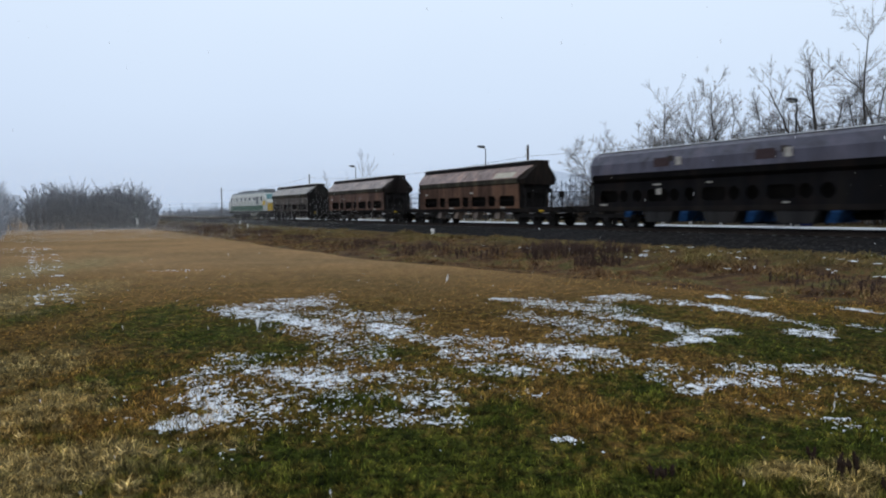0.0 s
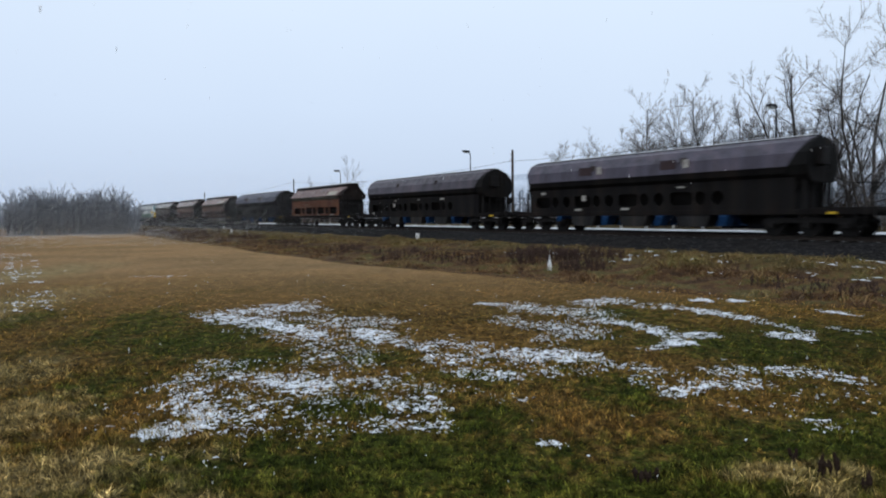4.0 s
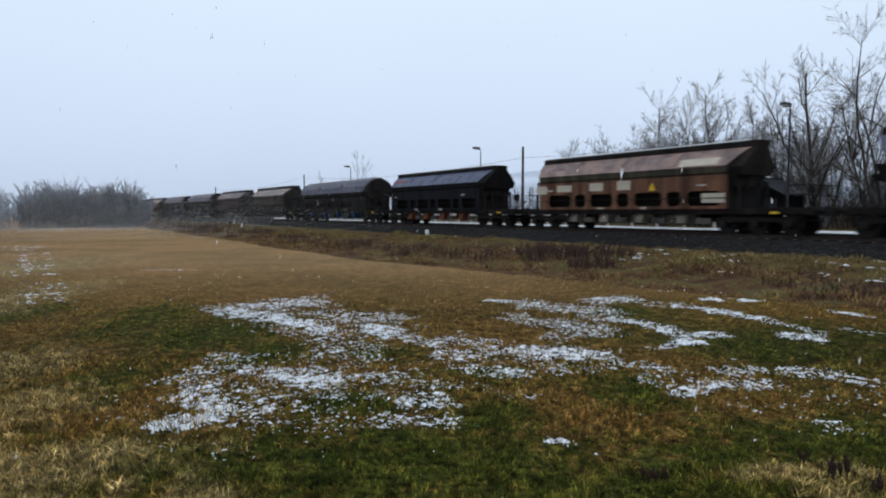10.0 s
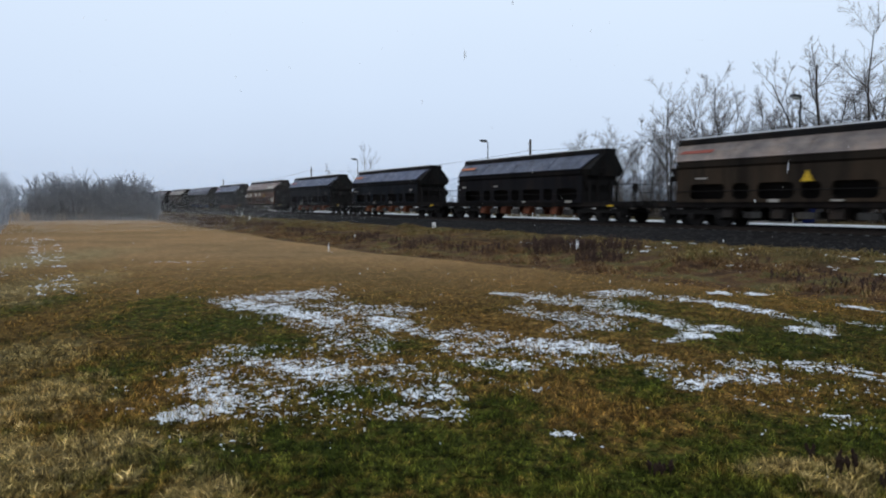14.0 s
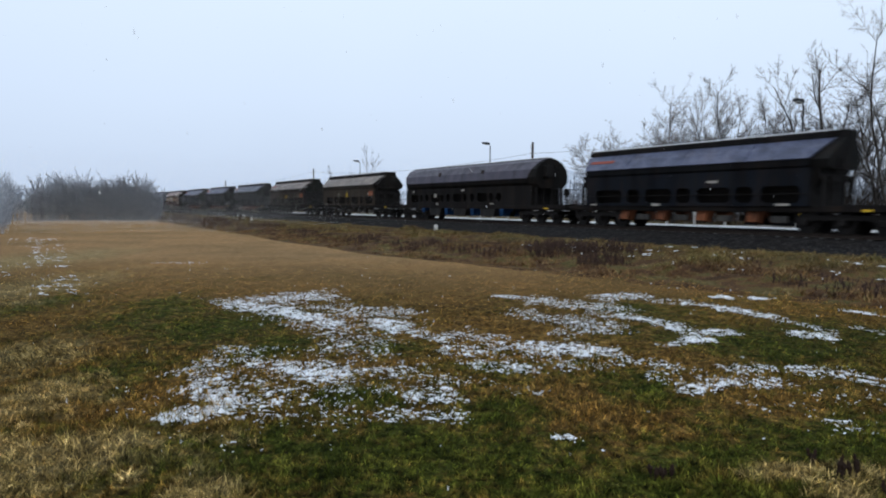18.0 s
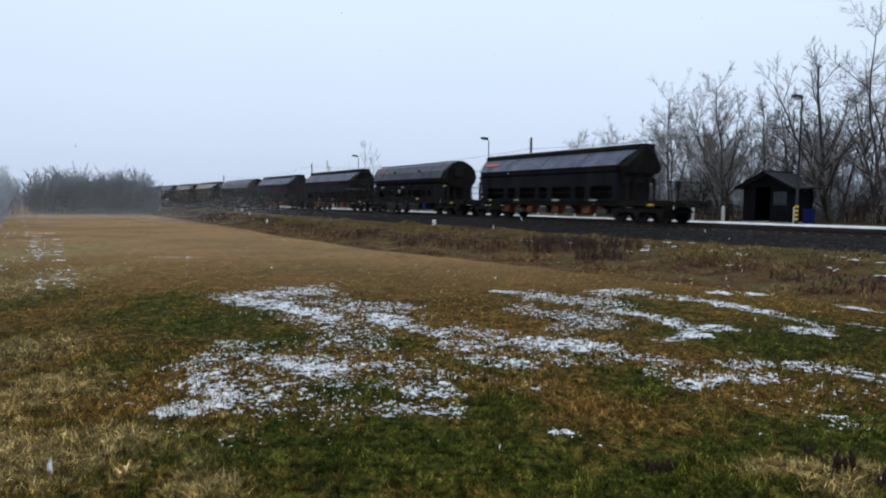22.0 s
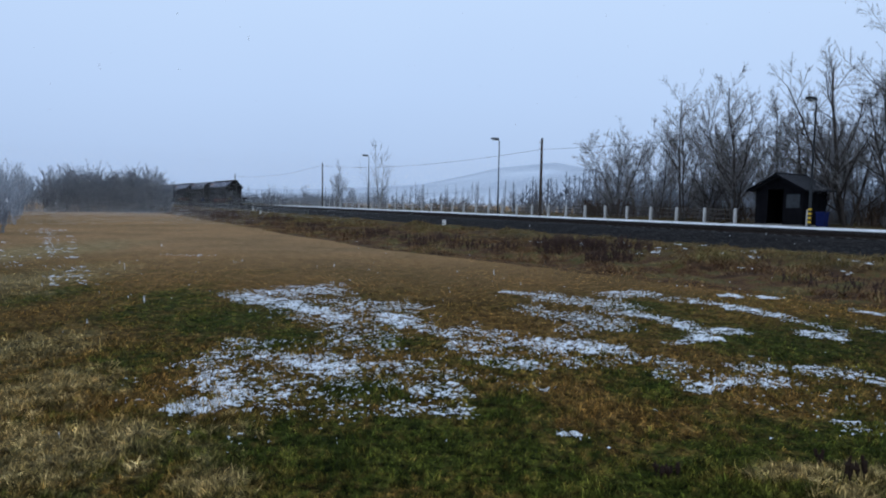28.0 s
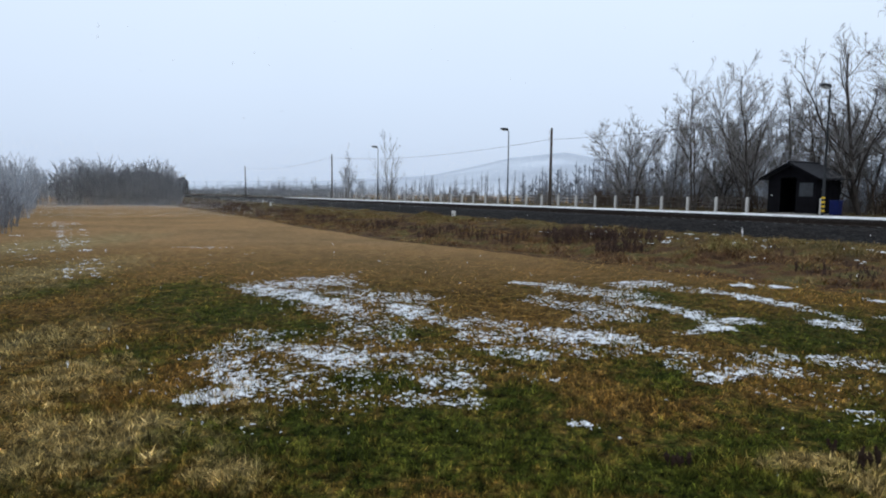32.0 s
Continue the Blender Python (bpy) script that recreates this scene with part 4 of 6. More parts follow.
def hopper_wagon():
    """Six-axle hopper wagon with slanting roof flaps and a row of openings low in the side."""
    F = 7.85                       # roof front
    R, X0, X1 = F - 13.75, F - 17.35, F + 1.2
    t = thing("hopper_wagon", Matrix.Identity(4), "", "wagon", "hopper wagons")
    frame_and_ends(t, X0, X1, R, F)
    buffers(t, X0, X1)
    bogie(t, F - 1.35)
    bogie(t, F - 14.35)
    holes = [(F - b, F - a) for a, b in ((1.37, 3.17), (3.57, 4.37), (4.77, 6.37), (6.67, 7.47), (7.87, 9.57), (9.87, 10.67), (11.07, 12.77))][::-1]
    for s in (1, -1):
        y0, y1 = (1.30, 1.36) if s > 0 else (-1.36, -1.30)
        w = part("side_wall", side_with_openings(R + 0.58, F - 0.58, y0, y1, 1.16, 2.8, holes, 1.30, 2.02), WAGON, t)
        part("grab_rail", Shape().tube((R + 0.6, s * 1.40, 1.68), (F - 0.6, s * 1.40, 1.68), 0.02, 0.02, 5), UNDERFRAME, w)
        flap = Shape()
        prof = [(0.50, 4.03), (1.03, 3.64), (1.51, 3.16), (1.46, 3.13), (1.0, 3.58), (0.50, 3.96)]
        flap.extrude([(s * a, b) for a, b in prof], R, F, shear=((lambda y, z: 0.70 * (4.03 - z)), (lambda y, z: -0.70 * (4.03 - z))))
        fl = part("roof_flap", flap, ROOF_PAINT, t)
        for k in range(1, 4):
            x = R + (F - R) * k / 4
            part("seam", Shape().path([(x, s * 0.52, 4.02), (x, s * 1.03, 3.65), (x, s * 1.505, 3.17)], 0.018, 4), WAGON, fl)
        lip = Shape()
        lip.extrude([(s * 1.47, 3.15), (s * 1.44, 2.86), (s * 1.33, 2.74), (s * 1.30, 2.80), (s * 1.40, 2.90), (s * 1.42, 3.15)], R + 0.60, F - 0.60)
        part("eaves_plate", lip, WAGON, t)
        for i, x in enumerate((F - 3.25, F - 5.6, F - 8.0, F - 10.6)):
            ch = Shape()
            ch.extrude([(s * 0.35, 1.1), (s * 1.0, 1.1), (s * 1.22, 0.45), (s * 0.72, 0.36)], x - 0.27, x + 0.27)
            part("discharge_chute", ch, WAGON, t)
            bx = Shape().box(x - 1.55, x - 0.75, s * 1.0 - 0.08, s * 1.0 + 0.08, 0.42, 0.72, 0, 0.02)
            part("lever_box", bx, WAGON, t, "dull grey lever box", color=(0.085, 0.083, 0.08))
    body = Shape()
    body.extrude([(-1.28, 2.85), (1.28, 2.85), (1.0, 1.9), (0.45, 1.12), (-0.45, 1.12), (-1.0, 1.9)], R + 0.9, F - 0.9,
                 shear=((lambda y, z: -0.75 * min(1, (z - 1.1) / 1.7)), (lambda y, z: 0.75 * min(1, (z - 1.1) / 1.7))))
    part("hopper", body, UNDERFRAME, t)
    part("roof_ridge", Shape().extrude([(-0.52, 3.94), (-0.52, 4.25), (-0.40, 4.34), (0.40, 4.34), (0.52, 4.25), (0.52, 3.94)], R + 0.05, F - 0.06), WAGON, t)
    part("ridge_snow", Shape().box(R + 0.3, F - 0.2, -0.41, 0.41, 4.335, 4.385), SNOW, t, "thin snow along the roof ridge")
    cap = [(0.46, 4.33), (0.53, 4.06), (1.05, 3.66), (1.52, 3.17), (1.48, 2.87), (1.34, 2.72), (1.30, 2.4)]
    prof = [(a, b) for a, b in cap] + [(-a, b) for a, b in cap[::-1]]
    for x0, x1 in ((R - 0.09, R - 0.002), (F + 0.002, F + 0.07)):
        part("end_wall", Shape().extrude([(a * 0.96, 2.4 + (b - 2.4) * 0.96) for a, b in prof], x0 + (0.75 if x0 < 0 else -0.75), x1 + (0.75 if x0 < 0 else -0.75)), WAGON, t, "dark end wall")
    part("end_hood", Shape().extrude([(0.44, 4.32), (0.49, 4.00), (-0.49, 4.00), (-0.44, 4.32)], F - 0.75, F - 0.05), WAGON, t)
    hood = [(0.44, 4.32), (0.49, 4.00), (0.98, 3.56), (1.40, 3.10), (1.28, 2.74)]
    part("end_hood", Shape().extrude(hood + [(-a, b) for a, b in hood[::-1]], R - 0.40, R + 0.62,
                                     shear=((lambda y, z: 0.34 * (4.32 - z) / 1.58), (lambda y, z: 0.0))), WAGON, t, "dark end hood under the roof's overhang")
    for x, s in ((R, -1), (F, 1)):
        for y in (-1.15, -0.55, 0.55, 1.15):
            part("end_post", Shape().box(x - 0.06 - s * 0.12, x + 0.06 - s * 0.12, y - 0.05, y + 0.05, 1.16, 2.45), UNDERFRAME, t)
        part("end_beam", Shape().extrude([(-1.28, 2.5), (1.28, 2.5), (1.2, 2.2), (-1.2, 2.2)], x - s * 0.25 - 0.04, x - s * 0.25 + 0.04), UNDERFRAME, t)
    for x in (R + 0.62, F - 0.62):
        part("bulkhead", Shape().extrude([(-1.27, 1.17), (1.27, 1.17), (1.27, 2.7), (-1.27, 2.7)], x - 0.03, x + 0.03), UNDERFRAME, t)
    lad = Shape()
    for y in (0.25, 0.65):
        lad.tube((R - 0.16, y, 1.2), (R - 0.16, y, 4.1), 0.02, 0.02, 5)
    for k in range(9):
        lad.tube((R - 0.16, 0.25, 1.4 + k * 0.3), (R - 0.16, 0.65, 1.4 + k * 0.3), 0.014, 0.014, 5)
    part("ladder", lad, UNDERFRAME, t)
    return t, F


def barrel_wagon(length=17.1, pitch=21.4):
    """Six-axle hopper wagon with a smooth rounded roof and open girders below."""
    F = length / 2 + 0.85
    R, X1 = F - length, F + 1.25
    X0 = X1 - pitch
    t = thing("barrel_roof_wagon", Matrix.Identity(4), "", "wagon", "hopper wagons")
    frame_and_ends(t, X0, X1, R, F)
    buffers(t, X0, X1)
    bogie(t, F - 1.35)
    bogie(t, X0 + 3.05)
    for s in (1, -1):
        arc = [(0.30, 4.25), (0.86, 4.03), (1.34, 3.52), (1.47, 2.95)]
        inner = [(1.42, 2.95), (1.29, 3.49), (0.83, 3.97), (0.30, 4.19)]
        r = part("roof_half", Shape().extrude([(s * a, b) for a, b in arc + inner], R, F, shear=((lambda y, z: 0.55 * (4.25 - z)), (lambda y, z: -0.40 * (4.25 - z)))), ROOF_PAINT, t)
        for k in (1, 2):
            x = R + length * k / 3
            part("roof_latch", Shape().box(x - 0.16, x + 0.16, s * 1.32 - 0.05, s * 1.32 + 0.05, 3.42, 3.72, 0, 0.02), WAGON, r, color=(0.07, 0.06, 0.06))
        low = Shape().extrude([(s * 1.46, 2.95), (s * 1.40, 2.66), (s * 1.16, 2.45), (s * 1.12, 2.52), (s * 1.34, 2.72), (s * 1.40, 2.95)], R + 0.72, F - 0.52)
        part("eaves_plate", low, WAGON, t)
        n = int((length - 1.2) / 3.2)
        holes = []
        for k in range(n):
            a = F - 1.0 - 3.2 * k
            holes += [(a - 1.25, a), (a - 1.95, a - 1.37), (a - 2.85, a - 2.25)]
        holes = sorted(h for h in holes if h[0] > R + 0.5)
        y0, y1 = (1.17, 1.23) if s > 0 else (-1.23, -1.17)
        part("side_plate", side_with_openings(R + 0.45, F - 0.45, y0, y1, 1.16, 2.5, holes, 1.42, 2.06), WAGON, t, "dark plate pierced by square and round openings")
        for i in range(4):
            x = R + 3.6 + i * (length - 6.6) / 3
            h = Shape().extrude([(s * 0.3, 1.05), (s * 1.16, 1.05), (s * 1.22, 0.85), (s * 0.95, 0.4), (s * 0.4, 0.4)], x - 0.30, x + 0.10, shear=((lambda y, z: 0.7 * (1.05 - z)), (lambda y, z: 0.7 * (1.05 - z))))
            part("discharge_chute", h, CHUTE_BLUE, t, "blue discharge chute")
            part("chute_hood", Shape().extrude([(s * 0.5, 1.0), (s * 1.20, 0.92), (s * 1.24, 0.36), (s * 0.6, 0.36)], x + 0.95, x + 2.35, shear=((lambda y, z: -0.4 * (z - 0.36)), (lambda y, z: 0.4 * (z - 0.36)))), WAGON, t, "grey sheet hood", color=(0.034, 0.034, 0.035)) if i < 3 else None
        part("white_label", Shape().box(F - 5.1, F - 4.8, s * 1.262 - 0.006, s * 1.262 + 0.006, 1.78, 2.08), CHUTE_PALE, t, "small white lettered plate")
    body = Shape()
    body.extrude([(-1.16, 2.6), (1.16, 2.6), (0.92, 1.9), (0.4, 1.1), (-0.4, 1.1), (-0.92, 1.9)], R + 1.2, F - 1.2,
                 shear=((lambda y, z: -1.1 * min(1, (z - 1.1) / 1.4)), (lambda y, z: 1.1 * min(1, (z - 1.1) / 1.4))))
    part("hopper", body, UNDERFRAME, t)
    part("roof_ridge", Shape().extrude([(-0.32, 4.18), (-0.30, 4.29), (0.30, 4.29), (0.32, 4.18)], R + 0.02, F - 0.02), WAGON, t)
    part("ridge_snow", Shape().box(R + 0.2, F - 0.3, -0.27, 0.27, 4.286, 4.33), SNOW, t, "thin snow along the roof ridge")
    half = [(0.42, 4.30), (0.98, 4.05), (1.40, 3.60), (1.52, 3.05), (1.38, 2.62), (1.1, 2.3)]
    prof = half + [(-a, b) for a, b in half[::-1]]
    for x0, x1, k in ((R - 0.12, R + 0.74, 0.94), (F - 0.60, F - 0.54, 0.94)):
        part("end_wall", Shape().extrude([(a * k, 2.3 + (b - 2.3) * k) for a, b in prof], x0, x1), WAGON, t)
    for x in (R + 0.6, F - 0.6):
        part("bulkhead", Shape().extrude([(-1.14, 1.17), (1.14, 1.17), (1.2, 2.6), (-1.2, 2.6)], x - 0.03, x + 0.03), UNDERFRAME, t)
    part("drive_box", Shape().box(R - 0.42, R - 0.1, 0.1, 0.75, 3.0, 3.75, 0, 0.04), UNDERFRAME, t)
    for x, s in ((R, -1), (F, 1)):
        for y in (-1.1, -0.5, 0.5, 1.1):
            part("end_post", Shape().box(x - 0.06 - s * 0.12, x + 0.06 - s * 0.12, y - 0.06, y + 0.06, 1.16, 2.4), UNDERFRAME, t)
    lad = Shape()
    for y in (-0.25, -0.65):
        lad.tube((R - 0.16, y, 1.2), (R - 0.16, y, 3.9), 0.02, 0.02, 5)
    for k in range(9):
        lad.tube((R - 0.16, -0.25, 1.4 + k * 0.28), (R - 0.16, -0.65, 1.4 + k * 0.28), 0.014, 0.014, 5)
    part("ladder", lad, UNDERFRAME, t)
    return t, F


def dress(t, wall, roof, chute=None, lower=None, ridge=None, eaves=None):
    """Paint one wagon's parts."""
    for o in t.children_recursive:
        n = o.name.split(".")[0]
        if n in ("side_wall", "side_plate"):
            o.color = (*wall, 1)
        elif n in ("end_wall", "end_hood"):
            # ends: the wall colour cut down to near black
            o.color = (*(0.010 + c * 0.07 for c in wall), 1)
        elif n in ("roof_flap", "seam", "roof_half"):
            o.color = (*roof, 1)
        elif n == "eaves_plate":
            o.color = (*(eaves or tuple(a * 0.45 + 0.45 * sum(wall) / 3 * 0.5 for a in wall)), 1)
        elif n == "roof_ridge":
            o.color = (*(ridge or (0.012, 0.012, 0.013)), 1)
        elif n == "discharge_chute" and chute:
            o.color = (*(c * 0.65 for c in chute), 1)


def sticker(t, name, x, y, z, w, h, mat, label, slope=False):
    """A flat sign on a wagon side, or on its roof flap when slope is set; the meadow side only shows."""
    ob = part(name, Shape().box(-w / 2, w / 2, -0.006, 0.006, -h / 2, h / 2), mat, t, label)
    ob.matrix_basis = pose(x, y, z, 45.5 if slope else 0, 0, 0)
    return ob


def triangle(t, x, y, z, w):
    sh = Shape()
    sh.extrude([(-w / 2, 0), (w / 2, 0), (0, w)], y, y + 0.012)
    sh.v = [(b, a, c) for a, b, c in sh.v]
    ob = part("warning_triangle", sh, YELLOW, t, "yellow warning triangle")
    ob.matrix_basis = pose(x, 0, z)


RED_MARK = plain("faded_red_lettering", (0.26, 0.07, 0.05), (0.18, 0.06, 0.05), 0.7, scale=5)
ORANGE_MARK = plain("faded_orange_lettering", (0.40, 0.15, 0.08), (0.28, 0.12, 0.075), 0.7, scale=5)
BEIGE = plain("beige_panel", (0.44, 0.40, 0.33), (0.33, 0.30, 0.25), 0.8, scale=3)

HOPPER, HF = hopper_wagon()
BARREL, BF = barrel_wagon()
SHORT, SF = barrel_wagon(12.7, 16.6)
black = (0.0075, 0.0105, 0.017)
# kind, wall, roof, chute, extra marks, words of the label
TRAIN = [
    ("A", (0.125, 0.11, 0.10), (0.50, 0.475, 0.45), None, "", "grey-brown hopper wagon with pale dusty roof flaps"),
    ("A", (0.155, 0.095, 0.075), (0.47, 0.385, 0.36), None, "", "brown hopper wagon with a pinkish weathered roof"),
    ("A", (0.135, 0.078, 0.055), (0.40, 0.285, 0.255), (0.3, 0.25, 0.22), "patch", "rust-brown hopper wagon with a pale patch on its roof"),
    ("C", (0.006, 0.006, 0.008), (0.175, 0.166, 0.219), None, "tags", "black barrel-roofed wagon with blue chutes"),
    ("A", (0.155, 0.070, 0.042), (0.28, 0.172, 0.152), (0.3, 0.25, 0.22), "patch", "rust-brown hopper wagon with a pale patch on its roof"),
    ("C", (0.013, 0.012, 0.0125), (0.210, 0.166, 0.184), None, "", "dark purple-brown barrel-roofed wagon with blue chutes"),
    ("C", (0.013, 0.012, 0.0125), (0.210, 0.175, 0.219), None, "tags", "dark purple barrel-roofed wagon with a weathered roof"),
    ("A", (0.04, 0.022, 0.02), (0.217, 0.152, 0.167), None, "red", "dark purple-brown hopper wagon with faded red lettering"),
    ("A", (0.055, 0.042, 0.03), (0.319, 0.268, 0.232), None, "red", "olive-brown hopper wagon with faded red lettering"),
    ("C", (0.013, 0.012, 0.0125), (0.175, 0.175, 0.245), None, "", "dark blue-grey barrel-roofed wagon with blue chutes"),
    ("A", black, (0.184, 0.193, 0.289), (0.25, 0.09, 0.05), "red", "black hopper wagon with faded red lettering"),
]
TRAIN += [
    ("A", (0.155, 0.082, 0.054), (0.319, 0.217, 0.196), (0.34, 0.31, 0.27), "patch graffiti panels", "rust-orange hopper wagon with pale patches and scrawled paint"),
    ("A", black, (0.175, 0.189, 0.280), (0.25, 0.09, 0.05), "red", "black hopper wagon with faded red lettering"),
    ("A", black, (0.193, 0.196, 0.289), (0.32, 0.11, 0.05), "orange", "black hopper wagon with faded orange lettering"),
    ("A", (0.009, 0.009, 0.012), (0.175, 0.175, 0.228), (0.25, 0.09, 0.05), "orange", "black hopper wagon with a faded orange and white sign"),
    ("A", (0.04, 0.03, 0.022), (0.254, 0.203, 0.181), None, "red tri", "grey-brown hopper wagon with a yellow warning triangle"),
    ("A", (0.05, 0.039, 0.028), (0.290, 0.246, 0.217), None, "tri", "grey-brown hopper wagon with a yellow warning triangle"),
    ("C", (0.013, 0.012, 0.0125), (0.184, 0.166, 0.219), None, "", "dark purple barrel-roofed wagon with blue chutes"),
    ("A", black, (0.193, 0.196, 0.289), (0.32, 0.12, 0.06), "red", "black hopper wagon with faded red lettering"),
    ("A", black, (0.175, 0.184, 0.263), (0.28, 0.1, 0.05), "orange", "black hopper wagon with faded orange lettering"),
    ("S", (0.007, 0.0075, 0.010), (0.140, 0.154, 0.210), None, "red", "short black barrel-roofed wagon"),
    ("A", black, (0.201, 0.201, 0.280), (0.28, 0.1, 0.05), "beige orange", "black hopper wagon with a beige and orange roof sign"),
]
WAGONS = []
FRONTS = [302.6, 283.6, 264.5, 245.3, 223.75, 204.6, 183.1, 161.8, 142.7, 123.7, 102.15, 83.2, 64.3, 45.5, 26.65, 7.6, -11.35, -30.35, -51.4, -70.0, -88.3, -105.0]
for (kind, wall, roof, chute, marks, words), front in zip(TRAIN, FRONTS):
    src, F = {"A": (HOPPER, HF), "C": (BARREL, BF), "S": (SHORT, SF)}[kind]
    w = copy_thing(src, Matrix.Identity(4))
    tagged(w, words)
    # black wagons' roofs hold the sky's bluish sheen in their colour
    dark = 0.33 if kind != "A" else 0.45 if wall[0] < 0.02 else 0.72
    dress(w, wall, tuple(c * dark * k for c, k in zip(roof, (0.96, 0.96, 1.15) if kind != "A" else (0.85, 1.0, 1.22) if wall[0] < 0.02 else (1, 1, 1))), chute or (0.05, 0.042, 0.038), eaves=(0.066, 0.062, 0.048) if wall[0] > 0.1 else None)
    if "patch" in marks:
        sticker(w, "roof_patch", F - 11.6, 1.285, 3.41, 2.1, 0.52, BEIGE, "pale repaired patch on the roof", True)
    ry, rz = (1.075, 3.615) if kind == "A" else (1.14, 3.76)
    if "red" in marks:
        sticker(w, "lettering", F - 1.5, ry, rz, 1.75, 0.22, RED_MARK, "faded red lettering bar", True)
    if "orange" in marks:
        sticker(w, "lettering", F - 1.35, ry, rz + 0.05, 1.75, 0.26, ORANGE_MARK, "faded orange lettering bar", True)
    if "beige" in marks:
        sticker(w, "sign_panel", F - 1.5, ry + 0.09, rz - 0.16, 2.0, 0.22, BEIGE, "beige sign panel", True)
    if "tri" in marks.split():
        triangle(w, F - 6.9, 1.365, 2.02, 0.5)
        sticker(w, "rust_panel", F - 12.4, 1.366, 2.3, 0.9, 0.42, CHUTE_RUST, "rust-coloured panel")
    if "tags" in marks:
        for xx in (F - 6.2, F - 11.6):
            sticker(w, "roof_tag", xx, 1.42, 3.42, 0.32, 0.4, CHUTE_PALE, "pale stencilled tag")
            sticker(w, "roof_tag", xx + 1.0, 1.42, 3.42, 0.9, 0.45, plain("purple_scrawl", (0.05, 0.032, 0.034), None, 0.7), "dark purple scrawl")
    if "graffiti" in marks:
        for xx, ww in ((1.3, 0.9), (1.6, 0.5)):
            sticker(w, "scrawl", F - xx - 0.6, 1.085, 3.61, ww, 0.12, plain("grey_scrawl", (0.2, 0.14, 0.17), None, 0.7), "grey scrawled paint", True)
        triangle(w, F - 9.0, 1.365, 2.12, 0.42)
    if "panels" in marks:
        for a, b, z0, z1 in ((0.25, 1.2, 2.1, 2.6), (2.1, 3.3, 2.2, 2.6), (4.7, 5.7, 2.2, 2.65), (6.7, 7.6, 2.2, 2.7), (11.85, 13.05, 1.45, 1.9)):
            sticker(w, "pale_panel", F - (a + b) / 2, 1.366, (z0 + z1) / 2, b - a, z1 - z0, BEIGE, "pale grey repainted panel")
    # small lettered plates along the side
    for k in range(4):
        sticker(w, "data_plate", F - 1.0 - k * 3.4 - random.uniform(0, 1.2), 1.367 if kind == "A" else 1.255, random.choice((2.3, 1.22)) if kind == "A" else random.choice((2.3, 1.28)),
                random.uniform(0.25, 0.6), random.uniform(0.07, 0.14), CHUTE_PALE, "small pale unreadable lettering bar")
    WAGONS.append((w, front - F))
for src in (HOPPER, BARREL, SHORT):
    for o in list(src.children_recursive) + [src]:
        bpy.data.objects.remove(o, do_unlink=True)


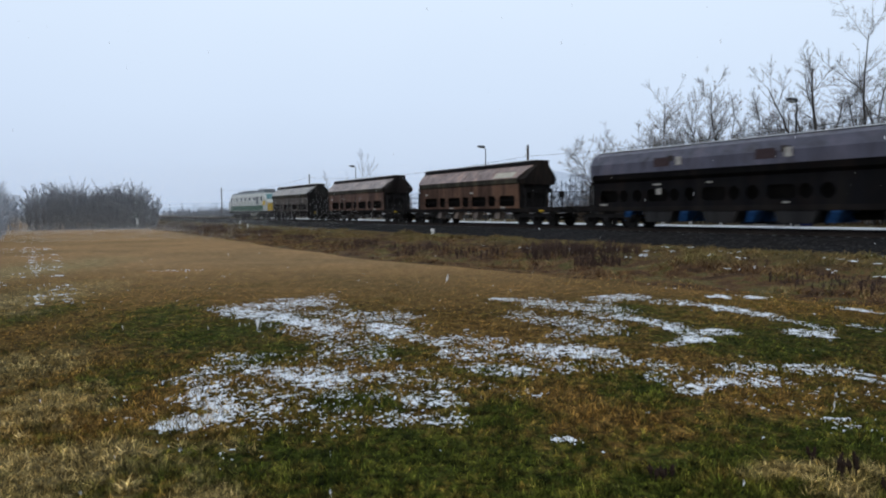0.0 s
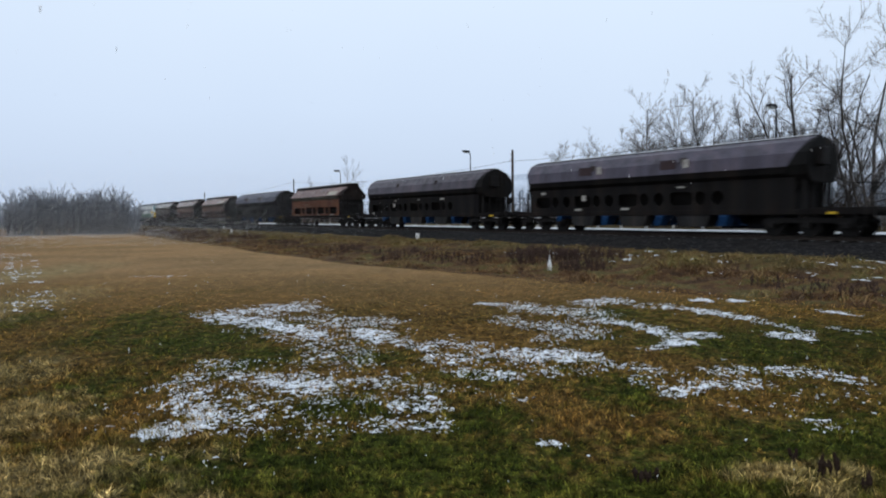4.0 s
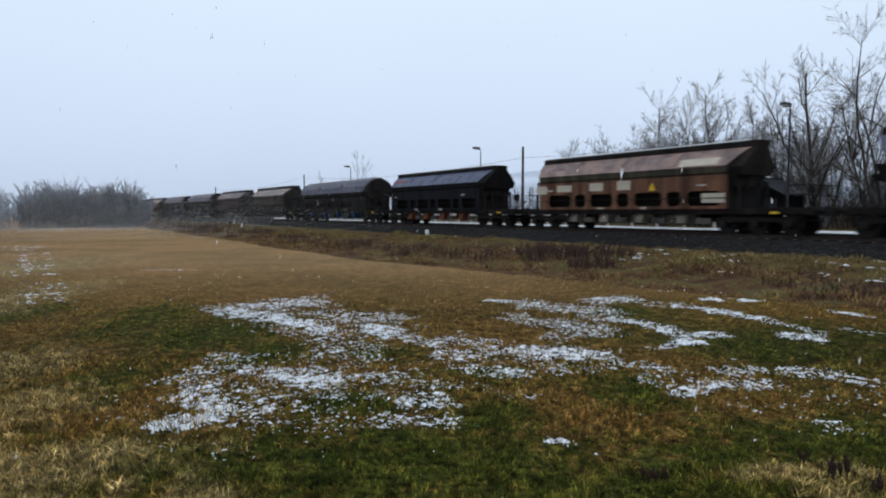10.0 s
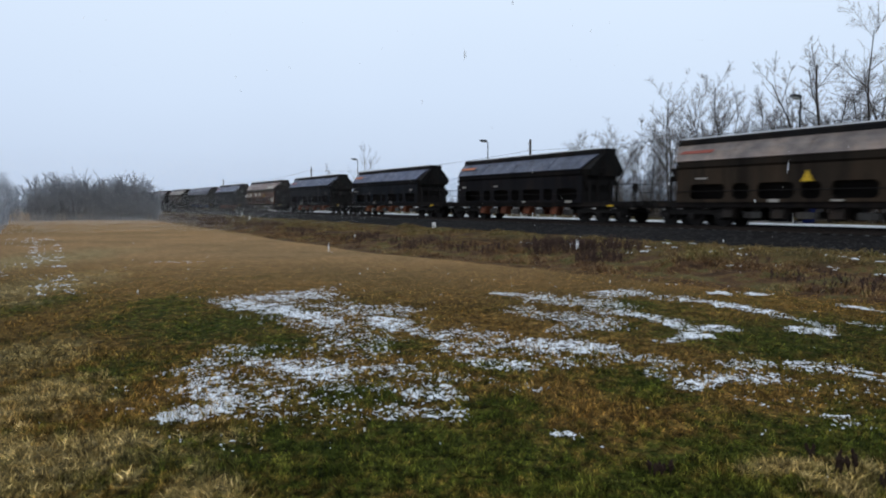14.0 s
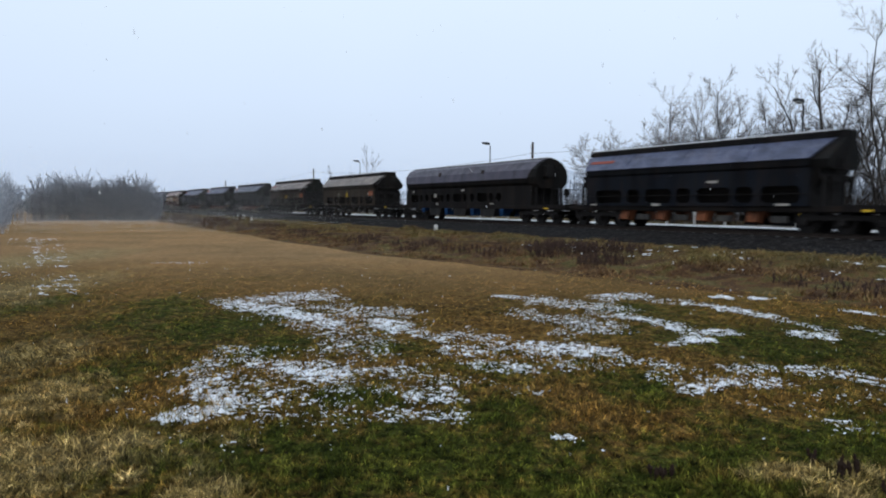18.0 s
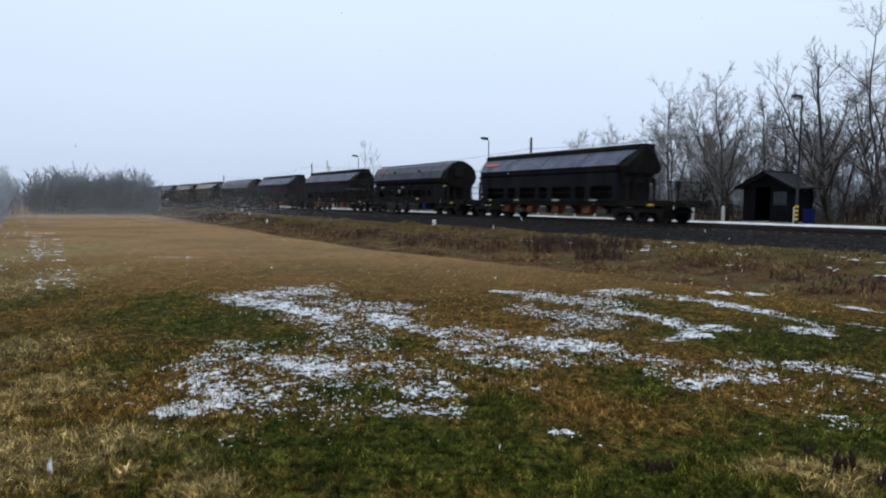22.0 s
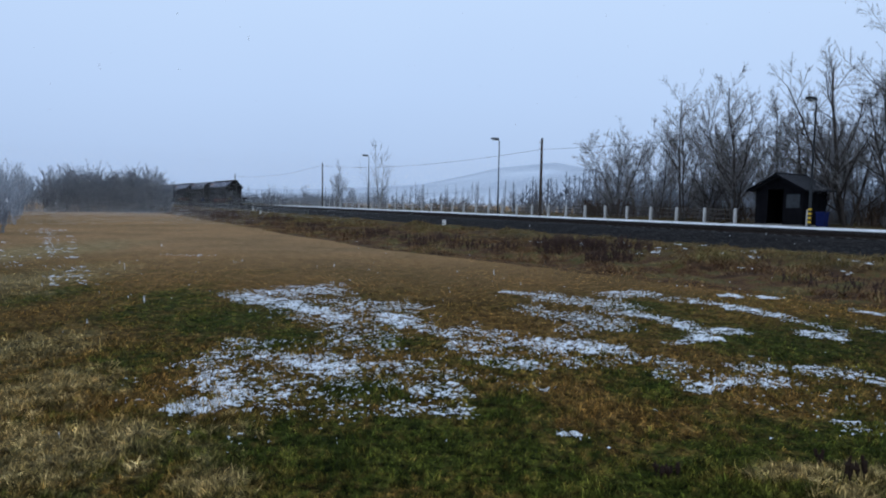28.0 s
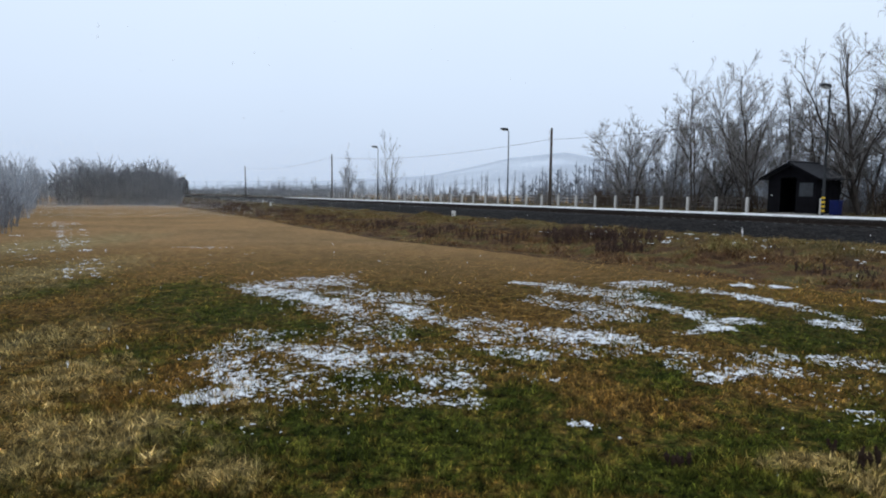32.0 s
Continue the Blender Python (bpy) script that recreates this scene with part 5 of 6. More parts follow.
def locomotive():
    """Heavy six-axle diesel: cream upper body, green band, yellow end panels, dark frame."""
    L = 10.2
    cream = plain("cream_paint", (0.47, 0.48, 0.45), (0.34, 0.345, 0.33), 0.5, scale=2)
    teal = plain("teal_glass", (0.045, 0.15, 0.16), (0.03, 0.10, 0.11), 0.15, 0, 3, 60, 0.05, 0.5)
    green = plain("green_paint", (0.035, 0.10, 0.055), (0.025, 0.07, 0.042), 0.5, scale=2)
    yel = plain("loco_yellow", (0.62, 0.42, 0.05), (0.5, 0.33, 0.05), 0.5, scale=3)
    grey = plain("loco_roof_grey", (0.15, 0.17, 0.185), (0.09, 0.10, 0.11), 0.6, scale=2)
    t = thing("diesel_locomotive", Matrix.Identity(4), "cream and green diesel locomotive with yellow end panels", "locomotive")
    side = [(-1.45, 1.2), (1.45, 1.2), (1.47, 1.95), (1.45, 3.35), (1.30, 3.75), (-1.30, 3.75), (-1.45, 3.35), (-1.47, 1.95)]
    part("body", Shape().extrude(side, -L + 2.1, L - 2.1), cream, t)
    for s in (1, -1):
        cab = Shape()
        k = 0
        for x, pr in ((s * (L - 2.1), side), (s * (L - 0.35), [(-1.35, 1.2), (1.35, 1.2), (1.40, 1.95), (1.38, 2.4), (1.30, 2.42), (-1.30, 2.42), (-1.38, 2.4), (-1.40, 1.95)]),):
            cab.v += [(x, y, z) for y, z in pr]
        n = len(side)
        for i in range(n):
            j = (i + 1) % n
            cab.face((i, j, n + j, n + i))
        cab.face(list(range(n)))
        cab.face([n + i for i in range(n)])
        c = part("cab", cab, cream if s > 0 else cream, t)
        part("windscreen", Shape().quad((s * (L - 1.95), -1.1, 3.56), (s * (L - 1.95), 1.1, 3.56), (s * (L - 0.9), 1.15, 2.80), (s * (L - 0.9), -1.15, 2.80)), teal, c, "teal-tinted cab windscreen").matrix_basis = pose(s * 0.06, 0, 0.06)
        part("nose_panel", Shape().box(min(s * (L - 0.36), s * (L - 0.28)), max(s * (L - 0.36), s * (L - 0.28)), -1.3, 1.3, 1.25, 2.3), yel if s < 0 else cream, c, "yellow end panel" if s < 0 else "cream end panel")
        for y in (1.37, -1.37):
            part("corner_panel", Shape().box(min(s * (L - 2.1), s * (L - 0.9)), max(s * (L - 2.1), s * (L - 0.9)), y + (0.09 if y > 0 else -0.11), y + (0.11 if y > 0 else -0.09), 2.02, 2.6), yel, c, "yellow corner panel") if s < 0 else None
            part("cab_window", Shape().box(min(s * (L - 2.9), s * (L - 2.2)), max(s * (L - 2.9), s * (L - 2.2)), y + (0.075 if y > 0 else -0.115), y + (0.115 if y > 0 else -0.075), 2.65, 3.25), WINDOW, c, "dark cab side window")
    for s in (1, -1):
        part("green_band", Shape().box(-L + 2.0, L - 2.0, s * 1.475 - 0.012, s * 1.475 + 0.012, 1.28, 2.0), green, t, "green painted band")
        for k in range(5):
            x = -4.6 + k * 2.2
            part("side_window", Shape().box(x, x + 0.8, s * 1.46 - 0.012, s * 1.46 + 0.012, 2.75, 3.2), WINDOW, t, "dark engine room window")
        part("grille", Shape().box(-6.3, -5.0, s * 1.46 - 0.02, s * 1.46 + 0.02, 2.2, 3.2), grey, t, "grey air grille")
    part("roof", Shape().extrude([(-1.30, 3.75), (1.30, 3.75), (1.05, 4.02), (-1.05, 4.02)], -L + 2.2, L - 2.2), grey, t)
    for x, w2, h in ((-5.5, 1.5, 0.32), (-1.5, 1.2, 0.22), (2.0, 1.8, 0.28), (5.2, 1.2, 0.2)):
        part("roof_hatch", Shape().box(x - w2, x + w2, -0.8, 0.8, 4.02, 4.02 + h, 0, 0.05), grey, t)
    part("frame", Shape().box(-L + 0.3, L - 0.3, -1.4, 1.4, 0.95, 1.24, 0, 0.03), UNDERFRAME, t)
    part("fuel_tank", Shape().box(-2.0, 2.0, -1.3, 1.3, 0.3, 0.95, 0, 0.12), UNDERFRAME, t)
    part("battery_box", Shape().box(-2.6, -1.9, -1.32, 1.32, 0.45, 0.95, 0, 0.05), CHUTE_PALE, t, "pale equipment box")
    buffers(t, -L - 0.2, L + 0.2)
    bogie(t, 6.3, 1.85)
    bogie(t, -6.3, 1.85)
    return t


WAGONS.append((locomotive(), 302.6 + 1.25 + 10.4))

# ---- trees and shrubs ----
def tubes_mesh(name, segs, mats, sides=4):
    """Tapered tubes from rows of p0, p1, r0, r1 (n, 8), with a fixed number of sides."""
    segs = np.asarray(segs, float)
    a, b, r0, r1 = segs[:, 0:3], segs[:, 3:6], segs[:, 6], segs[:, 7]
    d = b - a
    d /= np.maximum(np.linalg.norm(d, axis=1), 1e-6)[:, None]
    ref = np.where(abs(d[:, 2:3]) > 0.9, np.array([[1.0, 0, 0]]), np.array([[0, 0, 1.0]]))
    u = np.cross(d, ref)
    u /= np.linalg.norm(u, axis=1)[:, None]
    w = np.cross(d, u)
    ang = np.arange(sides) * 2 * math.pi / sides
    ring = u[:, None] * np.cos(ang)[None, :, None] + w[:, None] * np.sin(ang)[None, :, None]
    v = np.concatenate([a[:, None] + ring * r0[:, None, None], b[:, None] + ring * r1[:, None, None]], 1)
    base = (np.arange(len(segs)) * 2 * sides)[:, None]
    i = np.arange(sides)
    j = (i + 1) % sides
    q = np.stack([base + i, base + j, base + sides + j, base + sides + i], -1).reshape(-1, 4)
    return big_mesh(name, v.reshape(-1, 3), q, mats, 4)


def twigs_mesh(name, limbs, tips, mats):
    """Limbs as three-sided tubes, their last twigs as three-sided needles, in one mesh."""
    vs, fs, n = [], [], 0
    for segs, needle in ((limbs, False), (tips, True)):
        segs = np.asarray(segs, float)
        a, b, r0, r1 = segs[:, 0:3], segs[:, 3:6], segs[:, 6], segs[:, 7]
        d = (b - a) / np.maximum(np.linalg.norm(b - a, axis=1), 1e-6)[:, None]
        ref = np.where(abs(d[:, 2:3]) > 0.9, np.array([[1.0, 0, 0]]), np.array([[0, 0, 1.0]]))
        u = np.cross(d, ref)
        u /= np.linalg.norm(u, axis=1)[:, None]
        w = np.cross(d, u)
        ang = np.arange(3) * 2.0944
        ring = u[:, None] * np.cos(ang)[None, :, None] + w[:, None] * np.sin(ang)[None, :, None]
        lo = a[:, None] + ring * r0[:, None, None]
        if needle:
            v, k = np.concatenate([lo, b[:, None]], 1), 4
            f = np.array([[0, 1, 3], [1, 2, 3], [2, 0, 3]])
        else:
            v, k = np.concatenate([lo, b[:, None] + ring * r1[:, None, None]], 1), 6
            f = np.array([[0, 1, 4], [0, 4, 3], [1, 2, 5], [1, 5, 4], [2, 0, 3], [2, 3, 5]])
        vs.append(v.reshape(-1, 3))
        fs.append(((np.arange(len(segs)) * k)[:, None, None] + f[None]).reshape(-1, 3) + n)
        n += len(segs) * k
    return big_mesh(name, np.concatenate(vs), np.concatenate(fs), mats, 3)


def grow(rng, start, way, length, r, level, out, spread, up, kids, steps, thin):
    """One limb with its offshoots; out is a list of rows for each level."""
    p, d = np.array(start, float), np.array(way, float)
    d /= np.linalg.norm(d)
    n = steps[level]
    seg = length / n
    for i in range(n):
        f0, f1 = i / n, (i + 1) / n
        q = p + d * seg
        ra, rb = r * (1 - 0.75 * f0), r * (1 - 0.75 * f1)
        out[level].append((*p, *q, max(ra, thin), max(rb, thin * 0.75)))
        if level + 1 < len(steps) and f1 > (0.22 if level == 0 else 0.12):
            for _ in range(rng.poisson(kids[level])):
                a = rng.uniform(0, 2 * math.pi)
                side = np.cross(d, [math.cos(a), math.sin(a), 0.3])
                side /= max(np.linalg.norm(side), 1e-6)
                ang = radians(rng.normal(spread[level], 9))
                nd = d * math.cos(ang) + side * math.sin(ang) + np.array([0, 0, up])
                grow(rng, p + d * seg * rng.uniform(0.2, 1), nd, length * rng.uniform(0.30, 0.55) * (1.12 - 0.6 * f1), rb * rng.uniform(0.45, 0.7), level + 1, out, spread, up, kids, steps, thin)
        p = q
        d = d + rng.normal(0, 0.07, 3) + np.array([0, 0, 0.04 + 0.05 * level * up])
        d /= np.linalg.norm(d)


def bare_tree(x, y, z, height, stems, seed, label, lean=(0, 0), spread=(36, 34, 34, 36), kids=(1.7, 1.5, 1.3), radius=0.11, leaves=0, bark=None, twig=None, group="bare trees", up=0.22, thin=0.011, name="bare_tree"):
    rng = np.random.default_rng(seed)
    t = thing(name, pose(x, y, z), label, "tree", group)
    out = [[], [], [], []]
    for k in range(stems):
        a = rng.uniform(0, 2 * math.pi)
        tilt = 0.0 if stems == 1 else rng.uniform(0.10, 0.38)
        way = np.array([math.cos(a) * tilt + lean[0], math.sin(a) * tilt + lean[1], 1.0])
        h = height * (1 if k == 0 else rng.uniform(0.7, 0.98))
        grow(rng, (math.cos(a) * 0.1 * (stems > 1), math.sin(a) * 0.1 * (stems > 1), -0.15), way, h, radius * (1 if k == 0 else rng.uniform(0.6, 0.9)), 0, out, spread, up, kids, (9, 5, 3, 1), thin)
    part("trunk", tubes_mesh("trunk", out[0] + out[1], [bark or BARK], 6), None, t)
    tw = np.array(out[2] + out[3])
    part("crown", twigs_mesh("crown", out[2], out[3], [twig or TWIGS]), None, t, "crown of fine bare twigs")
    if leaves:
        n = leaves
        k = rng.integers(0, len(tw), n)
        c = tw[k, 3:6] + rng.normal(0, 0.03, (n, 3))
        u, w = rng.normal(0, 1, (n, 3)), rng.normal(0, 1, (n, 3))
        s = rng.uniform(0.02, 0.045, (n, 1))
        u, w = u / np.linalg.norm(u, axis=1)[:, None] * s, w / np.linalg.norm(w, axis=1)[:, None] * s
        v = np.stack([c - u, c + w * 0.6, c + u, c - w * 0.6], 1).reshape(-1, 3)
        q = np.arange(4 * n).reshape(n, 4)
        part("dry_leaves", big_mesh("dry_leaves", v, q, [DRY_LEAF], 4), None, t, "few withered leaves")
    return t


def shrub(x, y, z, height, width, stems, seed, label, mat, group, thin=0.008, kids=(1.6, 1.3), name="shrub"):
    """Many thin stems from the ground with side twigs; a ragged outline."""
    rng = np.random.default_rng(seed)
    out = [[], [], []]
    for k in range(stems):
        a, rr = rng.uniform(0, 2 * math.pi), math.sqrt(rng.uniform(0, 1)) * width * 0.5
        tilt = rng.uniform(0.02, 0.32)
        b = a + rng.normal(0, 0.8)
        grow(rng, (math.cos(a) * rr, math.sin(a) * rr, -0.1), (math.cos(b) * tilt, math.sin(b) * tilt, 1), height * rng.uniform(0.55, 1.0) * (1 - 0.25 * (2 * rr / width) ** 2), 0.012 + 0.004 * height, 0, out, (34, 38, 40), 0.2, kids, (5, 3, 1), thin)
    ob = new(name, twigs_mesh(name, out[0] + out[1], out[2], [mat]))
    ob.matrix_basis = pose(x, y, z)
    return tagged(ob, label, "bush", group)


def place(s, d):
    x, y, _ = line(s, d)
    return float(x), float(y)


TREES = [
    # along, across, height, stems, radius, leaves, words
    (4.3, -9.0, 7.6, 2, 0.07, 250, "small many-stemmed bare tree behind the fence"),
    (5.7, -9.4, 7.2, 2, 0.06, 250, "slender bare tree among brown scrub"),
    (2.2, -11.0, 6.4, 2, 0.05, 100, "thin bare tree behind the fence"),
    (-1.3, -9.2, 9.4, 3, 0.10, 1500, "tall dense bare tree with withered brown catkins"),
    (-2.4, -10.4, 8.3, 3, 0.08, 200, "bare grey-brown tree behind the fence"),
    (-5.3, -9.2, 9.6, 3, 0.11, 500, "tall upright bare tree with a few leaves"),
    (-7.0, -10.5, 7.7, 3, 0.09, 150, "bare tree in the thicket behind the shelter"),
    (-8.4, -12.0, 7.5, 3, 0.09, 100, "bare tree behind the shelter roof"),
    (-9.3, -11.0, 8.4, 3, 0.12, 100, "dark bare tree with rising limbs"),
    (-11.3, -10.8, 10.1, 4, 0.17, 60, "large dark bare tree with heavy forked limbs"),
    (-13.4, -11.5, 11.0, 3, 0.14, 60, "large dark bare tree with spreading limbs"),
    (-14.7, -10.2, 11.8, 3, 0.14, 60, "dark bare tree with spreading limbs"),
]
for k, (s, d, h, stems, r, lv, words) in enumerate(TREES):
    x, y = place(s, d)
    bare_tree(x, y, 1.1, h * 0.93, stems, 100 + k, words, radius=r * 0.85, leaves=lv, bark=BARK, kids=(2.2, 2.8, 3.8) if k < 8 else (2.0, 2.3, 3.0), thin=0.0065 if k < 8 else 0.0075, up=0.10, spread=(42, 42, 44, 44))
for k in range(14):
    s = 7.5 - 2.2 * k + 0.8 * math.sin(k * 2.3)
    x, y = place(s, -13.5 - 1.5 * math.cos(k * 1.7))
    bare_tree(x, y, 1.05, 5.6 + 0.14 * k + 0.7 * math.sin(k * 1.3), 2, 160 + k, "slim pale bare tree deep in the trackside thicket", radius=0.06, bark=BARK_PALE, twig=TWIGS_HAZE, kids=(2.0, 2.2, 2.6), thin=0.009, up=0.12, group="thicket trees")
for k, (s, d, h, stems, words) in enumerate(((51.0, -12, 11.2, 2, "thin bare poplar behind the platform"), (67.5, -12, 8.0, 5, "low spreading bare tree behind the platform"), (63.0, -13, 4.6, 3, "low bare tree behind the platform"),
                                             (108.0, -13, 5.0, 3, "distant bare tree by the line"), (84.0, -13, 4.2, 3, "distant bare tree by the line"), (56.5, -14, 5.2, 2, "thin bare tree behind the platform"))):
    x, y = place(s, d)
    bare_tree(x, y, 1.0, h * 0.82, stems, 200 + k, words, radius=0.07, bark=BARK_PALE, twig=TWIGS_HAZE, kids=(1.6, 1.4, 1.0), thin=0.016, group="distant bare trees")

rng = np.random.default_rng(7)
# brown scrub behind the fence and round the shelter
for k in range(38):
    s = rng.uniform(-24, 10)
    x, y = place(s, rng.uniform(-15, -9.6))
    shrub(x, y, 1.1, rng.uniform(1.2, 2.6), rng.uniform(1.6, 3.0), 26, 300 + k, "leafless brown scrub behind the platform fence", SCRUB if k % 2 else SCRUB_PALE, "brown scrub", thin=0.013, kids=(1.4, 1.1))
for k in range(44):
    s = 10 + k * 3.0 + rng.uniform(-1.5, 1.5)
    x, y = place(s, rng.uniform(-19, -9.0))
    shrub(x, y, 1.0, rng.uniform(1.0, 2.2) + 0.9 * (s > 60), rng.uniform(2.0, 3.4), 22, 400 + k, "grey leafless hedge shrub beside the line", THICKET if s > 40 else SCRUB_PALE, "hedge shrubs", thin=0.018, kids=(1.4, 1.1))
for k in range(26):
    s = 72 + k * 4.2 + rng.uniform(-2, 2)
    x, y = place(s, rng.uniform(-13, -8.5))
    shrub(x, y, 0.9, rng.uniform(1.9, 2.9), rng.uniform(3.4, 4.8), 30, 450 + k, "grey leafless hedge shrub beside the line", THICKET, "hedge shrubs", thin=0.030, kids=(1.5, 1.2))
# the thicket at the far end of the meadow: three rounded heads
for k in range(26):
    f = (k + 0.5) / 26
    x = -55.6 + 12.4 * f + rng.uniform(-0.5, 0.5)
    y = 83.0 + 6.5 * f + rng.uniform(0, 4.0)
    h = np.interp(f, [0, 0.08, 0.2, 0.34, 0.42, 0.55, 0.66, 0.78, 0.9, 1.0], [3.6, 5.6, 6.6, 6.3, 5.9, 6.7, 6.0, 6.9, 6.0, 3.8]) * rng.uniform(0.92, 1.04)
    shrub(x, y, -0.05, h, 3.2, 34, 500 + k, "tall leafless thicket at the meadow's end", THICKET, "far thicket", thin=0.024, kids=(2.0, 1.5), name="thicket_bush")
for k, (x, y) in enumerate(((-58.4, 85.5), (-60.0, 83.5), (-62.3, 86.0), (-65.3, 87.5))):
    shrub(x, y, -0.05, 5.0, 4.4, 44, 540 + k, "tall leafless thicket at the meadow's end, paled as by haze", TWIGS_HAZE, "far thicket", thin=0.026, kids=(2.0, 1.4), name="thicket_bush")
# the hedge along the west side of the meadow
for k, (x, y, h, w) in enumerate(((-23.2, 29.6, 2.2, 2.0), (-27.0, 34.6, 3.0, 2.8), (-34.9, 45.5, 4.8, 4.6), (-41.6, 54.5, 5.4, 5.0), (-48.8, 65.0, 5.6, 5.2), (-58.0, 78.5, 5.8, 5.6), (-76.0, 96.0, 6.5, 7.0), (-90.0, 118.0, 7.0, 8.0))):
    shrub(x, y, -0.05, h, w, 46, 600 + k, "leafless hedge bush along the meadow's side", THICKET if k < 2 else TWIGS_HAZE, "meadow hedge", thin=0.012 + 0.0014 * max(0, y - 40) ** 0.6, kids=(2.0, 1.4))


def far_woods():
    """Woods in the mist beyond the line: many slim stems and crowns, joined."""
    rg = np.random.default_rng(11)
    segs = []
    for k in range(1500):
        s, d = (rg.uniform(-60, 330), -rg.uniform(45, 150)) if k < 520 else (rg.uniform(-46, 30), -rg.uniform(17, 40))
        x, y = place(s, d)
        h = rg.uniform(3.0, 7.5) if k < 520 else rg.uniform(1.8, 5.4)
        segs.append((x, y, 0.3, x, y, 0.6 + h, 0.12, 0.04))
        for _ in range(14):
            z = rg.uniform(0.15, 0.95) * h
            a, l = rg.uniform(0, 6.283), rg.uniform(0.5, 1.6) * (1.15 - z / h)
            segs.append((x, y, 0.6 + z, x + math.cos(a) * l, y + math.sin(a) * l, 0.6 + z + l * 0.9, 0.06, 0.03))
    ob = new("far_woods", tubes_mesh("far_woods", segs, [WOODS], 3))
    tagged(ob, "misty leafless woods beyond the railway", "woods", kind="stuff")


far_woods()


def hills():
    """Snow-dusted ridge far behind; mist is put into its pale blue-grey."""
    mt, t, b = nodes_of("hazy_snow_hill", 0.95, spec=0.1)
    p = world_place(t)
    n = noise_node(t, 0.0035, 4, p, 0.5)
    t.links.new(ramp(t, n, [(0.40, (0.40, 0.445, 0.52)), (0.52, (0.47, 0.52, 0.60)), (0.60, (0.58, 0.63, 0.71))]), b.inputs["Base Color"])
    az = np.radians(np.linspace(-70, 80, 151))
    rr = np.array([420.0, 520, 650, 800, 1000, 1300])
    gz, gr = np.meshgrid(az, rr, indexing="ij")
    deg = np.degrees(gz)
    ridge = np.interp(deg, [-70, -25, -12, -3, 4, 9, 14, 22, 34, 48, 80], [0.5, 0.8, 1.0, 1.7, 3.2, 3.7, 3.0, 2.6, 3.0, 2.6, 2.0])
    el = ridge * (1 + 0.03 * smooth_noise(deg, deg * 0, 4.0, 21)) * np.interp(gr, [420, 800, 1000, 1300], [0.02, 0.8, 1.0, 0.95])
    z = 2.0 + gr * np.tan(np.radians(el)) - (gr < 450) * 4.0
    v = np.stack([gr * np.sin(gz), gr * np.cos(gz), z], -1).reshape(-1, 3)
    i = np.arange(len(az) * len(rr)).reshape(len(az), len(rr))
    q = np.stack([i[:-1, :-1], i[:-1, 1:], i[1:, 1:], i[1:, :-1]], -1).reshape(-1, 4)
    tagged(new("backdrop", big_mesh("backdrop", v, q, [mt], 4)), "pale snow-dusted hills with mist put into their colour", "hills", kind="structure")


hills()

# ---- grass, weeds and snow ----
# thin snow: strokes from place to place, half depth, thickness of the cover
SNOW_WEST = [
    (-4.80, 14.20, -3.22, 14.93, 0.70, 0.68), (-4.75, 13.85, -3.62, 13.34, 0.55, 0.72),
    (-3.42, 12.84, -2.12, 11.54, 0.31, 0.85), (-2.62, 11.39, -1.14, 9.61, 0.46, 0.50),
    (-1.96, 12.97, -0.87, 12.65, 0.41, 0.55), (-1.30, 11.61, -0.91, 11.31, 0.40, 0.85),
    (-3.34, 9.27, -2.85, 9.38, 0.22, 0.55), (-3.34, 8.61, -2.71, 8.65, 0.15, 0.60),
    (-3.54, 8.02, -3.19, 8.04, 0.11, 0.60), (-2.67, 8.52, -1.75, 8.27, 0.20, 0.80),
    (-2.15, 8.19, -1.44, 7.86, 0.16, 0.90), (-1.63, 8.05, -0.67, 8.19, 0.25, 0.65),
    (-3.00, 7.44, -2.51, 6.97, 0.34, 0.95),
]
SNOW_SOUTH = [
    (-2.81, 6.33, -2.37, 6.57, 0.21, 1.05), (-2.43, 6.72, -1.94, 6.79, 0.17, 0.75),
    (-1.04, 7.55, 0.02, 7.10, 0.24, 0.50), (-0.44, 7.07, 0.02, 7.10, 0.12, 0.75),
    (-0.52, 6.44, 0.08, 6.41, 0.17, 0.70), (-0.80, 8.04, 0.02, 7.76, 0.23, 0.50),
    (-1.89, 7.58, -1.26, 7.25, 0.18, 0.42), (-2.12, 6.36, -1.71, 6.38, 0.10, 0.45),
    (-1.56, 6.28, -0.80, 6.28, 0.10, 0.30), (-1.73, 9.65, -1.14, 9.23, 0.44, 0.55),
    (-0.48, 10.72, 0.01, 9.86, 0.31, 0.60),
]
SNOW_MIDDLE = [
    (0.11, 10.43, 0.76, 10.16, 0.31, 0.65), (0.10, 9.39, 0.79, 9.36, 0.25, 0.70),
    (0.49, 8.56, 1.16, 8.27, 0.18, 0.60), (1.33, 9.55, 2.60, 9.37, 0.30, 0.85),
    (0.85, 9.01, 1.71, 8.73, 0.20, 0.38), (1.66, 8.48, 2.42, 8.68, 0.18, 0.50),
    (2.47, 9.18, 3.10, 8.56, 0.26, 0.75), (2.78, 7.97, 2.92, 7.85, 0.13, 0.60),
    (0.89, 7.26, 1.06, 7.27, 0.11, 0.50), (3.08, 8.50, 3.38, 8.28, 0.15, 0.40),
    (1.10, 5.82, 1.22, 5.79, 0.03, 1.00),
]
